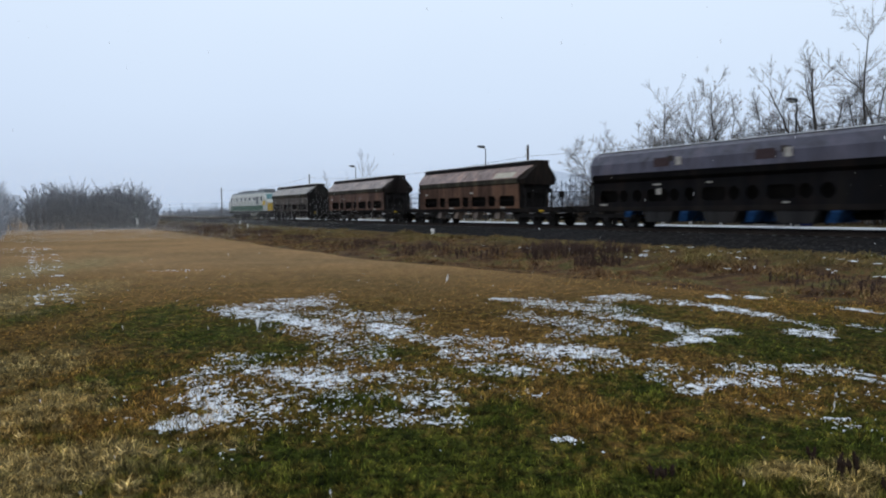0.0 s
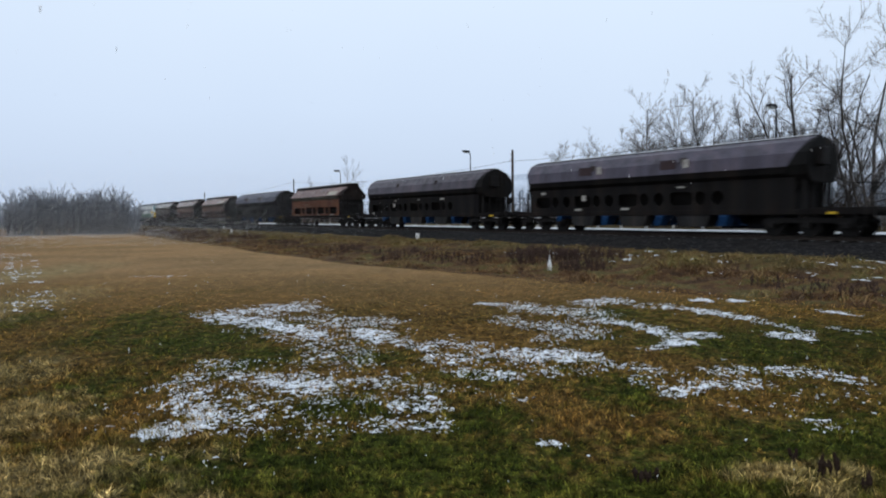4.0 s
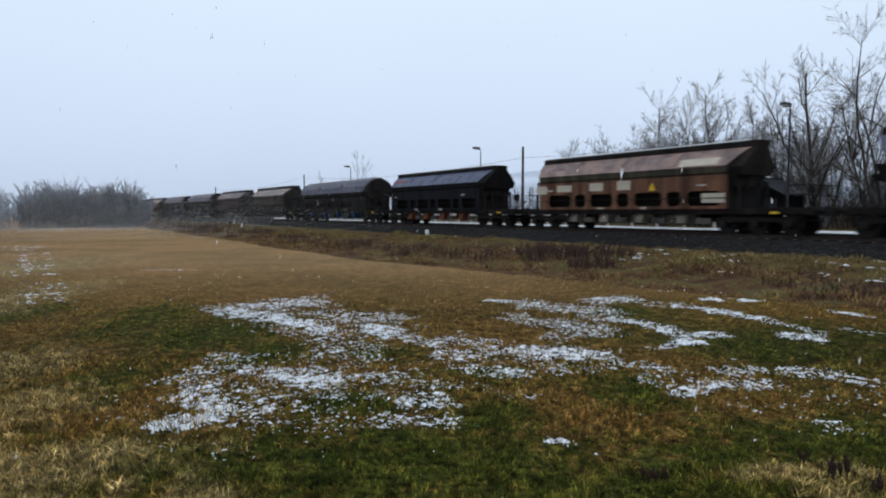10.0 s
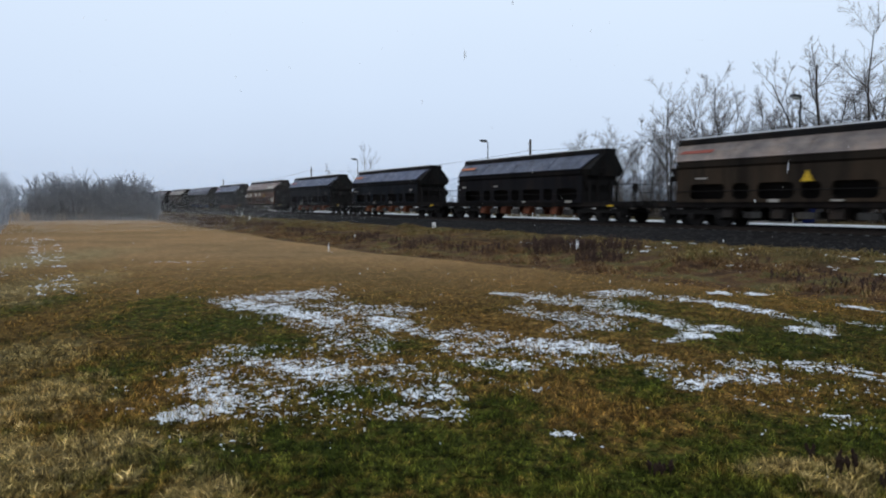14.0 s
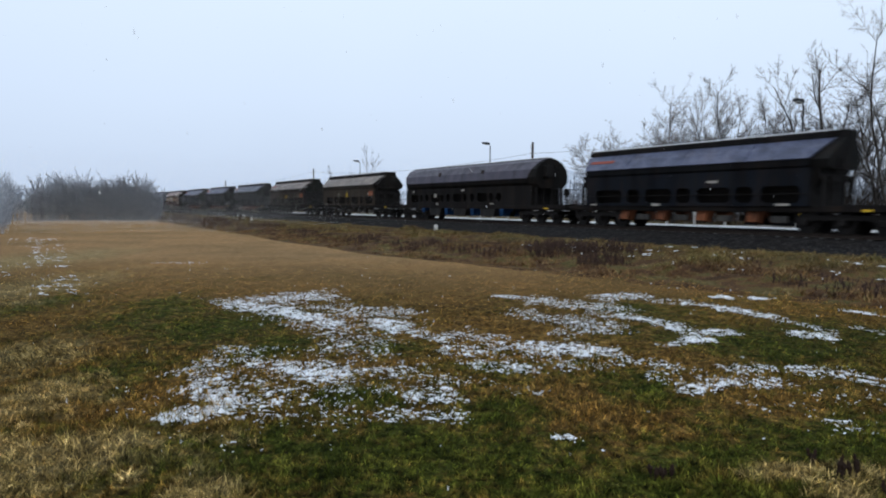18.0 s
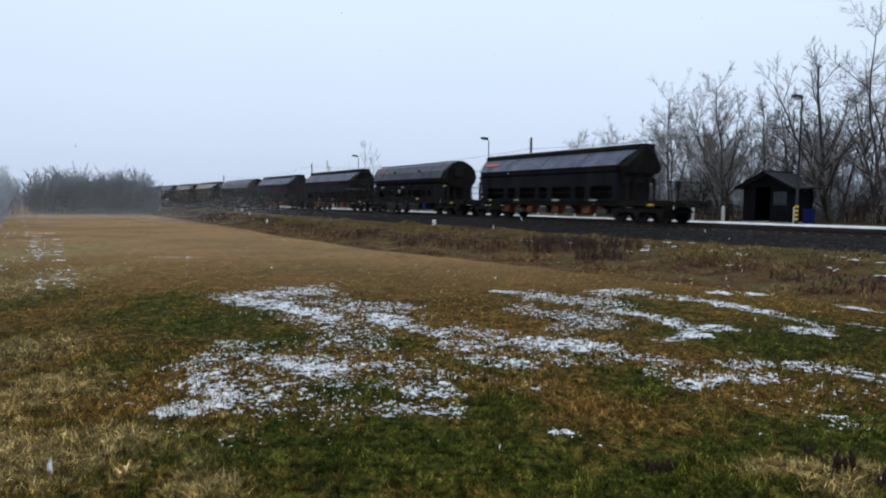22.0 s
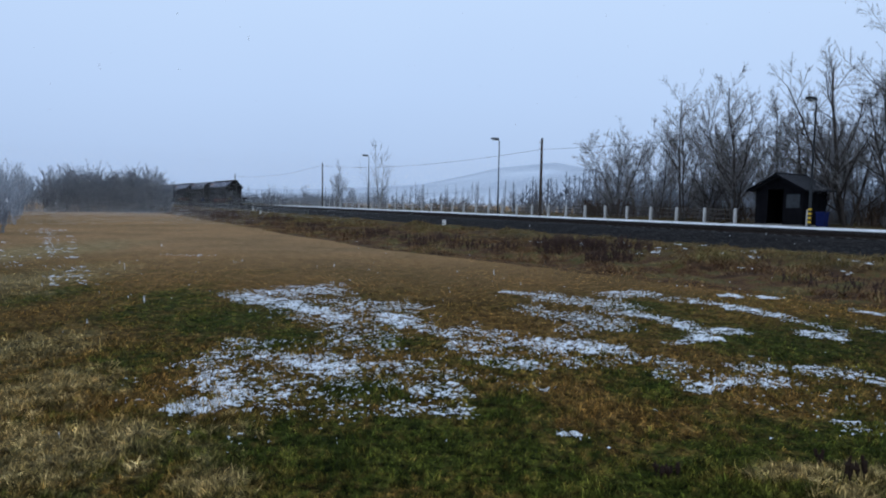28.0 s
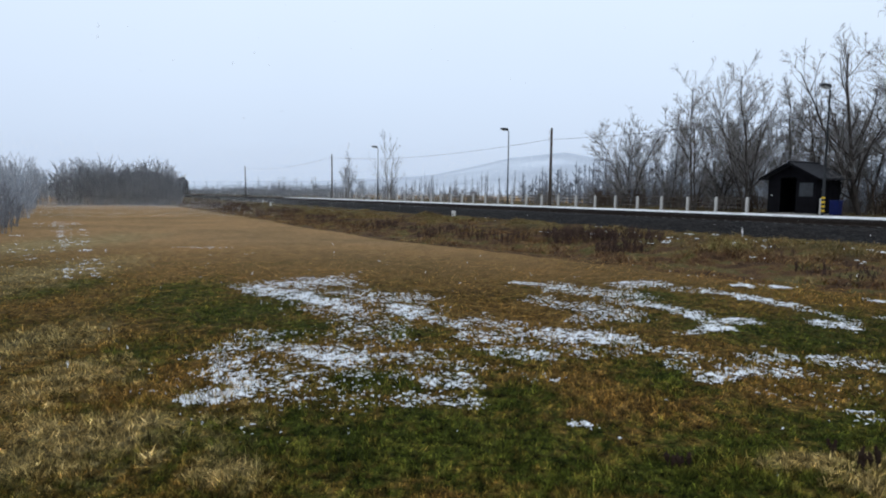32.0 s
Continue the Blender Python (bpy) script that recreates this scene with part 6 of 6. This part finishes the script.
SNOW_NORTH = [
    (1.25, 15.20, 2.31, 14.84, 0.28, 0.60), (2.11, 14.38, 3.65, 13.71, 0.57, 0.55),
    (1.65, 12.80, 2.90, 11.67, 0.56, 0.60), (2.10, 10.82, 2.65, 11.06, 0.25, 0.50),
    (3.18, 12.80, 3.84, 12.66, 0.34, 0.50), (3.66, 12.45, 4.34, 11.50, 0.30, 0.75),
    (4.24, 11.23, 4.98, 10.93, 0.30, 0.75), (4.14, 10.50, 4.28, 10.51, 0.23, 1.00),
    (3.49, 9.93, 3.80, 10.04, 0.08, 0.60), (3.85, 14.99, 4.84, 15.57, 0.39, 0.65),
    (4.78, 14.90, 5.32, 14.52, 0.27, 0.50),
]
SNOW_EAST = [
    (5.66, 14.30, 6.29, 13.72, 0.32, 0.65), (6.22, 13.56, 6.62, 12.90, 0.29, 0.80),
    (6.55, 12.76, 6.92, 11.60, 0.25, 0.60), (6.30, 10.84, 6.48, 10.76, 0.29, 0.95),
    (6.80, 15.46, 6.92, 15.50, 0.17, 1.00), (7.70, 15.37, 7.82, 15.40, 0.17, 1.00),
    (8.90, 13.44, 9.12, 13.30, 0.20, 1.00), (3.01, 7.44, 3.63, 7.81, 0.12, 0.80),
    (3.44, 7.88, 4.24, 7.75, 0.18, 0.72), (3.90, 8.43, 4.40, 8.49, 0.12, 0.60),
    (4.85, 8.31, 5.52, 8.41, 0.17, 0.65), (5.42, 8.26, 5.65, 7.92, 0.11, 0.75),
    (4.12, 6.31, 4.16, 6.10, 0.10, 0.50), (3.41, 6.90, 3.54, 6.79, 0.06, 0.50),
    (7.81, 11.50, 7.90, 11.25, 0.21, 0.55),
]


def snow_cover(x, y):
    """How thickly the snow lies at (x, y), 0 to 1."""
    best = np.zeros_like(x)
    rag = 0.45 * smooth_noise(x, y, 0.5, 31) + 0.35 * smooth_noise(x, y, 0.2, 32)
    for x0, y0, x1, y1, w, k in SNOW_WEST + SNOW_SOUTH + SNOW_MIDDLE + SNOW_NORTH + SNOW_EAST:
        dx, dy = x1 - x0, y1 - y0
        f = np.clip(((x - x0) * dx + (y - y0) * dy) / (dx * dx + dy * dy), 0, 1)
        q = np.hypot((x - x0 - f * dx) / (0.10 + 0.45 * w), (y - y0 - f * dy) / (0.06 + 1.15 * w)) + rag
        best = np.maximum(best, k * np.clip(1.75 - 1.15 * q, 0, 1))
    # a thin dusting ties the strokes together
    dust = 0.50 * np.clip(1.35 - np.hypot((x + 1.6 - 0.1 * (y - 7.6)) / 1.5, (y - 7.6) / 1.5) - rag, 0, 1)
    dust = np.maximum(dust, 0.40 * np.clip(1.35 - np.hypot((x + 2.1 + 0.5 * (y - 12.3)) / 1.3, (y - 12.3) / 2.2) - rag, 0, 1))
    dust = np.maximum(dust, 0.18 * np.clip(1.3 - np.hypot((x - 4.4) / 1.1, (y - 7.0) / 1.0) - rag, 0, 1))
    return np.maximum(best, dust)


def clumps(name, x, y, z, size, mat, label, seed):
    """Low irregular lumps of snow."""
    rg = np.random.default_rng(seed)
    n = len(x)
    a = rg.normal(0, 0.7, n)
    ex, ey = size * rg.uniform(1.0, 3.6, n), size * rg.uniform(0.4, 1.0, n)
    k = np.arange(6) * math.pi / 3
    rad = rg.uniform(0.65, 1.25, (n, 6))
    lx, ly = np.cos(k) * rad * ex[:, None], np.sin(k) * rad * ey[:, None]
    px = x[:, None] + lx * np.cos(a)[:, None] - ly * np.sin(a)[:, None]
    py = y[:, None] + lx * np.sin(a)[:, None] + ly * np.cos(a)[:, None]
    pz = np.repeat((z - 0.012)[:, None], 6, 1) + rg.uniform(-0.006, 0.012, (n, 6))
    top = np.stack([x + rg.normal(0, 0.15, n) * size, y + rg.normal(0, 0.15, n) * size, z + size * rg.uniform(0.05, 0.28, n)], -1)[:, None]
    v = np.concatenate([np.stack([px, py, pz], -1), top], 1).reshape(-1, 3)
    base = (np.arange(n) * 7)[:, None, None]
    t3 = np.array([[i, (i + 1) % 6, 6] for i in range(6)])[None]
    ob = new(name, big_mesh(name, v, (base + t3).reshape(-1, 3), [mat], 3))
    return tagged(ob, label, "snow", kind="stuff")


def snow_patches():
    rg = np.random.default_rng(41)
    gx, gy = np.meshgrid(np.arange(-6.5, 11.0, 0.017), np.arange(5.2, 16.8, 0.022))
    x, y = (gx + rg.uniform(-0.007, 0.007, gx.shape)).ravel(), (gy + rg.uniform(-0.009, 0.009, gx.shape)).ravel()
    cover = snow_cover(x, y)
    u, w = x + 0.35 * y + 0.05 * smooth_noise(x, y, 0.3, 36), y - 0.3 * x + 0.05 * smooth_noise(x, y, 0.3, 37)
    grain = 0.38 * smooth_noise(u, w * 1.1, 0.10, 33) + 0.45 * smooth_noise(u, w, 0.05, 34) + 0.28 * rg.uniform(-1, 1, len(x))
    h = (0.63 + 0.03 * (y < 7.6)) * np.clip(cover, 0, 1.1) ** 1.05 - (0.5 + 0.62 * grain)
    h = np.where(cover < 0.03, -1, h)
    i = np.arange(len(x)).reshape(gx.shape)
    q = np.stack([i[:-1, :-1], i[:-1, 1:], i[1:, 1:], i[1:, :-1]], -1).reshape(-1, 4)
    q = q[(h[q] > 0).sum(1) > 2]
    used, inv = np.unique(q, return_inverse=True)
    v = np.stack([x, y, meadow_height(x, y) + 0.010 + np.clip(h, -0.3, 0.4) * 0.04], -1)[used]
    ob = new("snow_patch", big_mesh("snow_patch", v, inv.reshape(-1, 4), [SNOW], 4))
    tagged(ob, "thin broken snow lying in the grass", "snow", kind="stuff")
    x, y = rg.uniform(-6.5, 11.0, 240000), rg.uniform(5.2, 18.5, 240000)
    keep = rg.uniform(0, 1, len(x)) < np.clip(snow_cover(x, y), 0, 1) ** 1.2 * 0.38
    x, y = x[keep], y[keep]
    clumps("snow_crumbs", x, y, meadow_height(x, y) + rg.uniform(0.008, 0.024, len(x)), 0.004 + 0.011 * rg.uniform(0, 1, len(x)) ** 1.7, SNOW, "crumbs of snow caught in the grass", 42)
    # two rows of lumps along the old wheel ruts
    xs, ys = [], []
    for k in range(74):
        f = rg.uniform(0, 1) ** 1.3
        cx, cy = -9.3 - 17.0 * f, 14.9 + 25.5 * f
        side = rg.choice((-0.45, 0.35)) * (0.7 + 0.5 * f) - (rg.uniform(0, 1) < 0.22) * rg.uniform(0.8, 2.4)
        n = rg.integers(3, 7)
        xs += list(cx + side + rg.normal(0, 0.14 + 0.10 * f, n))
        ys += list(cy + side * 0.2 + rg.normal(0, 0.16, n))
    xs, ys = np.array(xs), np.array(ys)
    clumps("rut_snow", xs, ys, meadow_height(xs, ys) + 0.03, rg.uniform(0.012, 0.038, len(xs)), SNOW, "snow lumps left along old wheel ruts", 43)
    # specks far and wide, and on the bank
    x, y = rg.uniform(-12, 12, 90), rg.uniform(5.0, 22, 90)
    x2, y2 = rg.normal(-9.9, 0.5, 40), rg.normal(23.3, 0.15, 40)
    x3, y3 = np.concatenate([rg.normal(6.75, 0.12, 40), rg.normal(7.75, 0.12, 40)]), np.concatenate([rg.normal(15.25, 0.08, 80)])
    x, y = np.concatenate([x, x2, x3]), np.concatenate([y, y2, y3])
    d, s = beside(x, y)
    ok = d > bank_edge(s) + 0.3
    x, y = x[ok], y[ok]
    clumps("snow_specks", x, y, meadow_height(x, y) + rg.uniform(0.02, 0.05, len(x)), rg.uniform(0.006, 0.022, len(x)), SNOW, "scattered specks of snow in the grass", 44)
    n = 46
    s, d = np.repeat(rg.uniform(-27, -6, n), 4) + rg.normal(0, 0.13, 4 * n), np.repeat(rg.uniform(4.6, 11, n), 4) + rg.normal(0, 0.1, 4 * n)
    x, y, _ = line(s, d)
    clumps("bank_snow", x, y, bank_height(d, s) + 0.12, rg.uniform(0.015, 0.05, 4 * n), SNOW, "snow crumbs caught on the bank's weeds", 45)


def blades(name, x, y, z, h, w, mat, label, seed, lean=0.5, bend=True):
    """Grass: one bent blade for each place."""
    rg = np.random.default_rng(seed)
    n = len(x)
    a, b = rg.uniform(0, 6.283, n), rg.uniform(0, 6.283, n)
    l = h * rg.uniform(0.15, 1.0, n) * lean
    ux, uy = np.cos(a) * w, np.sin(a) * w
    lx, ly = np.cos(b) * l, np.sin(b) * l
    p = [np.stack([x - ux, y - uy, z], -1), np.stack([x + ux, y + uy, z], -1)]
    if bend:
        p += [np.stack([x + ux * 0.8 + lx * 0.35, y + uy * 0.8 + ly * 0.35, z + h * 0.6], -1), np.stack([x - ux * 0.8 + lx * 0.35, y - uy * 0.8 + ly * 0.35, z + h * 0.6], -1)]
    p += [np.stack([x + lx, y + ly, z + h], -1)]
    v = np.stack(p, 1).reshape(-1, 3)
    if bend:
        t3 = np.array([[0, 1, 2], [0, 2, 3], [3, 2, 4]])
        f = ((np.arange(n) * 5)[:, None, None] + t3[None]).reshape(-1, 3)
    else:
        f = ((np.arange(n) * 3)[:, None] + np.arange(3)[None])
    ob = new(name, big_mesh(name, v, f, [mat], 3))
    return tagged(ob, label, "grass", kind="stuff")


def meadow_grass():
    rg = np.random.default_rng(51)
    n = 330000
    y = 3.6 * (30 / 3.6) ** (rg.uniform(0, 1, n) ** 1.3)        # ever thinner and coarser with distance
    x = rg.uniform(-1, 1, n) * (y * 0.80 + 0.6)
    # blades gather in tufts
    gx, gy = np.floor(x / 0.09 + 0.5 * np.sin(y * 9)), np.floor(y / 0.11)
    tx, ty = (gx + 0.5 + 0.35 * np.sin(gx * 12.9 + gy * 78.2)) * 0.09 - 0.045 * np.sin(y * 9), (gy + 0.5 + 0.35 * np.sin(gx * 39.3 + gy * 11.1)) * 0.11
    pull = rg.uniform(0.2, 0.9, n) * np.clip((14 - y) / 6, 0, 1)
    x, y = x + (tx - x) * pull * 0.6, y + (ty - y) * pull * 0.6
    d, s = np.concatenate([np.stack(beside(x[i:i + 5000], y[i:i + 5000])) for i in range(0, n, 5000)], 1)
    keep = (d > bank_edge(s) - 0.4) & (rg.uniform(0, 1, n) < 1 - 0.35 * np.clip(snow_cover(x, y) * 1.2, 0, 1))
    x, y = x[keep], y[keep]
    green, straw, far = grass_cover(x, y)
    coarse = np.clip(y / 7.0, 0.8, 2.4)
    tall = np.clip(1 + 0.55 * smooth_noise(x, y, 0.13, 62) + 0.4 * smooth_noise(x, y, 0.5, 61) + 0.9 * straw + 0.25 * green + 0.7 * np.clip(snow_cover(x, y), 0, 1), 0.3, 2.6) * np.clip(1.3 - y / 28, 0.35, 1.1)
    near = y < 9.5
    for sel, bent in ((near, True), (~near, False)):
        m = int(sel.sum())
        ob = blades("meadow_grass", x[sel], y[sel], meadow_height(x[sel], y[sel]) - 0.012, rg.uniform(0.02, 0.055, m) * tall[sel], rg.uniform(0.0024, 0.0046, m) * coarse[sel], BLADES, "short matted winter grass, straw and green", 52 + bent, 1.15, bent)
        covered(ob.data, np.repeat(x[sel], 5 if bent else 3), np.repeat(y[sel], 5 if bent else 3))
    # tussocks of long bleached grass, bent over
    for k, (cx, cy, rx, ry) in enumerate(BLEACHED):
        n, m = int(44 * rx * ry) + 4, 60
        px, py = rg.normal(cx, rx * 0.65, n), rg.normal(cy, ry * 0.6, n)
        ok = (py > 4.2) & (py < 9.5)
        if not ok.any():
            continue
        x, y = np.repeat(px[ok], m), np.repeat(py[ok], m)
        n = len(x)
        x, y = x + rg.normal(0, 0.035, n), y + rg.normal(0, 0.035, n)
        ob = blades("straw_tussock", x, y, meadow_height(x, y) - 0.01, rg.uniform(0.04, 0.10, n), rg.uniform(0.0022, 0.0042, n), BLADES, "tussocks of long pale dead grass", 1000 + k, 1.9)
        covered(ob.data, np.repeat(x, 5), np.repeat(y, 5))
        ob.data.attributes["straw"].data.foreach_set("value", np.full(5 * n, 0.62, np.float32))


def bank_weeds():
    rg = np.random.default_rng(81)
    n = 160000
    s, f = np.where(rg.uniform(0, 1, n) < 0.72, rg.uniform(-42, 25, n), rg.uniform(25, 120, n)), rg.uniform(0, 1, n)
    d = 3.5 + f * (bank_edge(s) - 3.2)
    x, y, _ = line(s, d)
    patch = smooth_noise(s, d, 1.6, 82) + 0.8 * smooth_noise(s, d, 0.5, 83)
    h = (0.05 + 0.16 * np.clip(patch + 0.3, 0, 1.5)) * rg.uniform(0.35, 1.2, n)
    blades("bank_grass", x, y, bank_height(d, s) - 0.03, h, rg.uniform(0.008, 0.020, n) * (1 + 0.01 * np.clip(s, 0, 100)), BANK_BLADES, "dead brown and ochre weeds on the bank", 84, 2.2)
    # dark brambles along the foot of the bank, thickest where nobody mows
    spots = [(-8.6, 8.8, 3.0, 0.7), (-10.3, 10.2, 3.0, 0.75), (-12.2, 9.4, 2.8, 0.7), (-13.2, 11.0, 2.2, 0.55), (-17.0, 8.0, 2.2, 0.4), (-20.5, 10.4, 2.6, 0.45), (-23.0, 10.5, 2.6, 0.5)]
    spots += [(-7.0 + 2.6 * k, 11.6 + 1.3 * math.sin(k * 2.1), 2.8 + 0.5 * math.sin(k * 1.3), 0.55 + 0.14 * math.sin(k * 1.7)) for k in range(15)]
    spots += [(33.0 + 4.4 * k, 11.4 + 1.2 * math.sin(k * 2.1), 4.2, 0.85) for k in range(10)]
    for k, (cs, cd, w, h) in enumerate(spots):
        x, y = place(cs, cd)
        shrub(x, y, float(bank_height(np.array([cd]), np.array([cs]))[0]) - 0.05, h, w, 120 if k < 4 else 50, 700 + k, "low dark leafless bramble on the bank", BRAMBLE, "bank brambles", thin=0.009 if k < 22 else 0.014, kids=(1.5, 1.1), name="bramble")


snow_patches()
meadow_grass()
bank_weeds()


def dock_weed(x, y, h, seed):
    """A withered dock stalk with dark seed heads."""
    rg = np.random.default_rng(seed)
    t = thing("dock_weed", pose(x, y, 0), "withered dark brown dock stalk in the grass", "weed", "withered stalks")
    for k in range(3):
        a, r = rg.uniform(0, 6.283), rg.uniform(0.1, 0.3)
        hh = h * rg.uniform(0.6, 1)
        foot = (rg.normal(0, 0.02), rg.normal(0, 0.015), -0.01)
        tip = (foot[0] + math.cos(a) * r * hh, foot[1] + math.sin(a) * r * hh, hh)
        st = part("stalk", Shape().tube(foot, tip, 0.006, 0.004, 5), DOCK, t)
        head = Shape()
        ax = Vector(tip) - Vector(foot)
        for i in range(7):
            c = Vector(foot) + ax * (0.45 + 0.55 * i / 6)
            w = 0.020 * math.sin(0.6 + 2.2 * i / 6) * rg.uniform(0.7, 1.3)
            head.v += [tuple(c + Vector((w * math.cos(q), w * math.sin(q), rg.normal(0, 0.006)))) for q in [j * math.pi / 3 for j in range(6)]]
            if i:
                for j in range(6):
                    head.face(((i - 1) * 6 + j, (i - 1) * 6 + (j + 1) % 6, i * 6 + (j + 1) % 6, i * 6 + j))
        head.face(list(range(5, -1, -1)))
        head.face(list(range(36, 42)))
        part("seed_head", head, DOCK, st, "dark brown seed head")


DOCK = plain("dock_seed", (0.03, 0.018, 0.012), (0.018, 0.011, 0.008), 0.9, scale=20)
for k, (x, y, h) in enumerate(((3.18, 4.86, 0.27), (3.33, 4.95, 0.25), (1.68, 4.89, 0.17), (1.78, 4.89, 0.18), (3.16, 5.29, 0.14), (3.4, 4.64, 0.22))):
    dock_weed(x, y, h, 800 + k)

# ---- snow in the air ----
def flake_matter():
    """Thin ice crystals: they scatter light to both sides."""
    mt = bpy.data.materials.new("flake")
    mt.use_nodes = True
    t = mt.node_tree
    t.nodes.remove(t.nodes["Principled BSDF"])
    a, b, m = t.nodes.new("ShaderNodeBsdfDiffuse"), t.nodes.new("ShaderNodeBsdfTranslucent"), t.nodes.new("ShaderNodeMixShader")
    a.inputs[0].default_value = b.inputs[0].default_value = (0.95, 0.95, 0.96, 1)
    t.links.new(a.outputs[0], m.inputs[1])
    t.links.new(b.outputs[0], m.inputs[2])
    t.links.new(m.outputs[0], t.nodes["Material Output"].inputs[0])
    return mt


FLAKE = flake_matter()


def flakes(name, c, size, seed, label, stretch=1.0):
    rg = np.random.default_rng(seed)
    n = len(c)
    u, w = rg.normal(0, 1, (n, 3)), rg.normal(0, 1, (n, 3))
    u /= np.linalg.norm(u, axis=1)[:, None]
    w -= u * (u * w).sum(1)[:, None]
    w /= np.linalg.norm(w, axis=1)[:, None]
    u, w = u * size[:, None], w * size[:, None]
    v = np.stack([c + u, c - 0.5 * u + 0.866 * w, c - 0.5 * u - 0.866 * w], 1)
    v[:, :, 2] = c[:, None, 2] + (v[:, :, 2] - c[:, None, 2]) * stretch
    ob = new(name, big_mesh(name, v.reshape(-1, 3), np.arange(3 * n).reshape(n, 3), [FLAKE], 3))
    return tagged(ob, label, "snowfall", kind="stuff")


def snow_haze():
    """Still flakes that stand in for the mist and snowfall veiling what lies far off."""
    rg = np.random.default_rng(91)
    for k, (r0, r1, n, size, top) in enumerate(((52, 74, 150000, 0.013, 7.0), (76, 97, 330000, 0.0185, 8.0), (160, 260, 220000, 0.050, 15.0))):
        a = np.radians(rg.uniform(-50, 52, n))
        r = rg.uniform(r0, r1, n)
        z = 0.15 + top * rg.uniform(0, 1, n) ** 2.1
        flakes("snow_haze", np.stack([r * np.sin(a), r * np.cos(a), z], -1), size * rg.uniform(0.6, 1.3, n), 92 + k, "still flakes standing in for mist and distant snowfall")


snow_haze()


def near_snowfall():
    rg = np.random.default_rng(99)
    n = 2600
    y = rg.uniform(1.3, 16, n)
    x = rg.uniform(-1, 1, n) * (y * 0.85 + 0.5) + 0.3
    z = rg.uniform(0.05, 50, n)
    return flakes("falling_snow", np.stack([x, y, z], -1), rg.uniform(0.004, 0.009, n), 101, "single large snowflakes drifting down", 2.4)


SNOWFALL = near_snowfall()


# ---- what moves ----
def run(t):
    """How far the train has rolled, in metres, t seconds into the clip."""
    q = t - 15.0
    return 16.3895 * q - 0.0346933 * q * q - 0.00144809 * q ** 3


def on_track(s, half=6.4):
    """The pose of a vehicle whose bogies stand at s - half and s + half."""
    ax, ay, _ = line(s - half)
    bx, by, _ = line(s + half)
    return pose(float(ax + bx) / 2, float(ay + by) / 2, RAIL, 0, 0, math.degrees(math.atan2(float(by - ay), float(bx - ax))))


def motions():
    for w, u in WAGONS:
        walk(w, [(t, on_track(u + run(t))) for t in np.linspace(0, 32, 33)])
    walk(SNOWFALL, [(t, pose(-0.008 * t, 0, -1.3 * t)) for t in (0, 8, 16, 24, 32)])

motions()
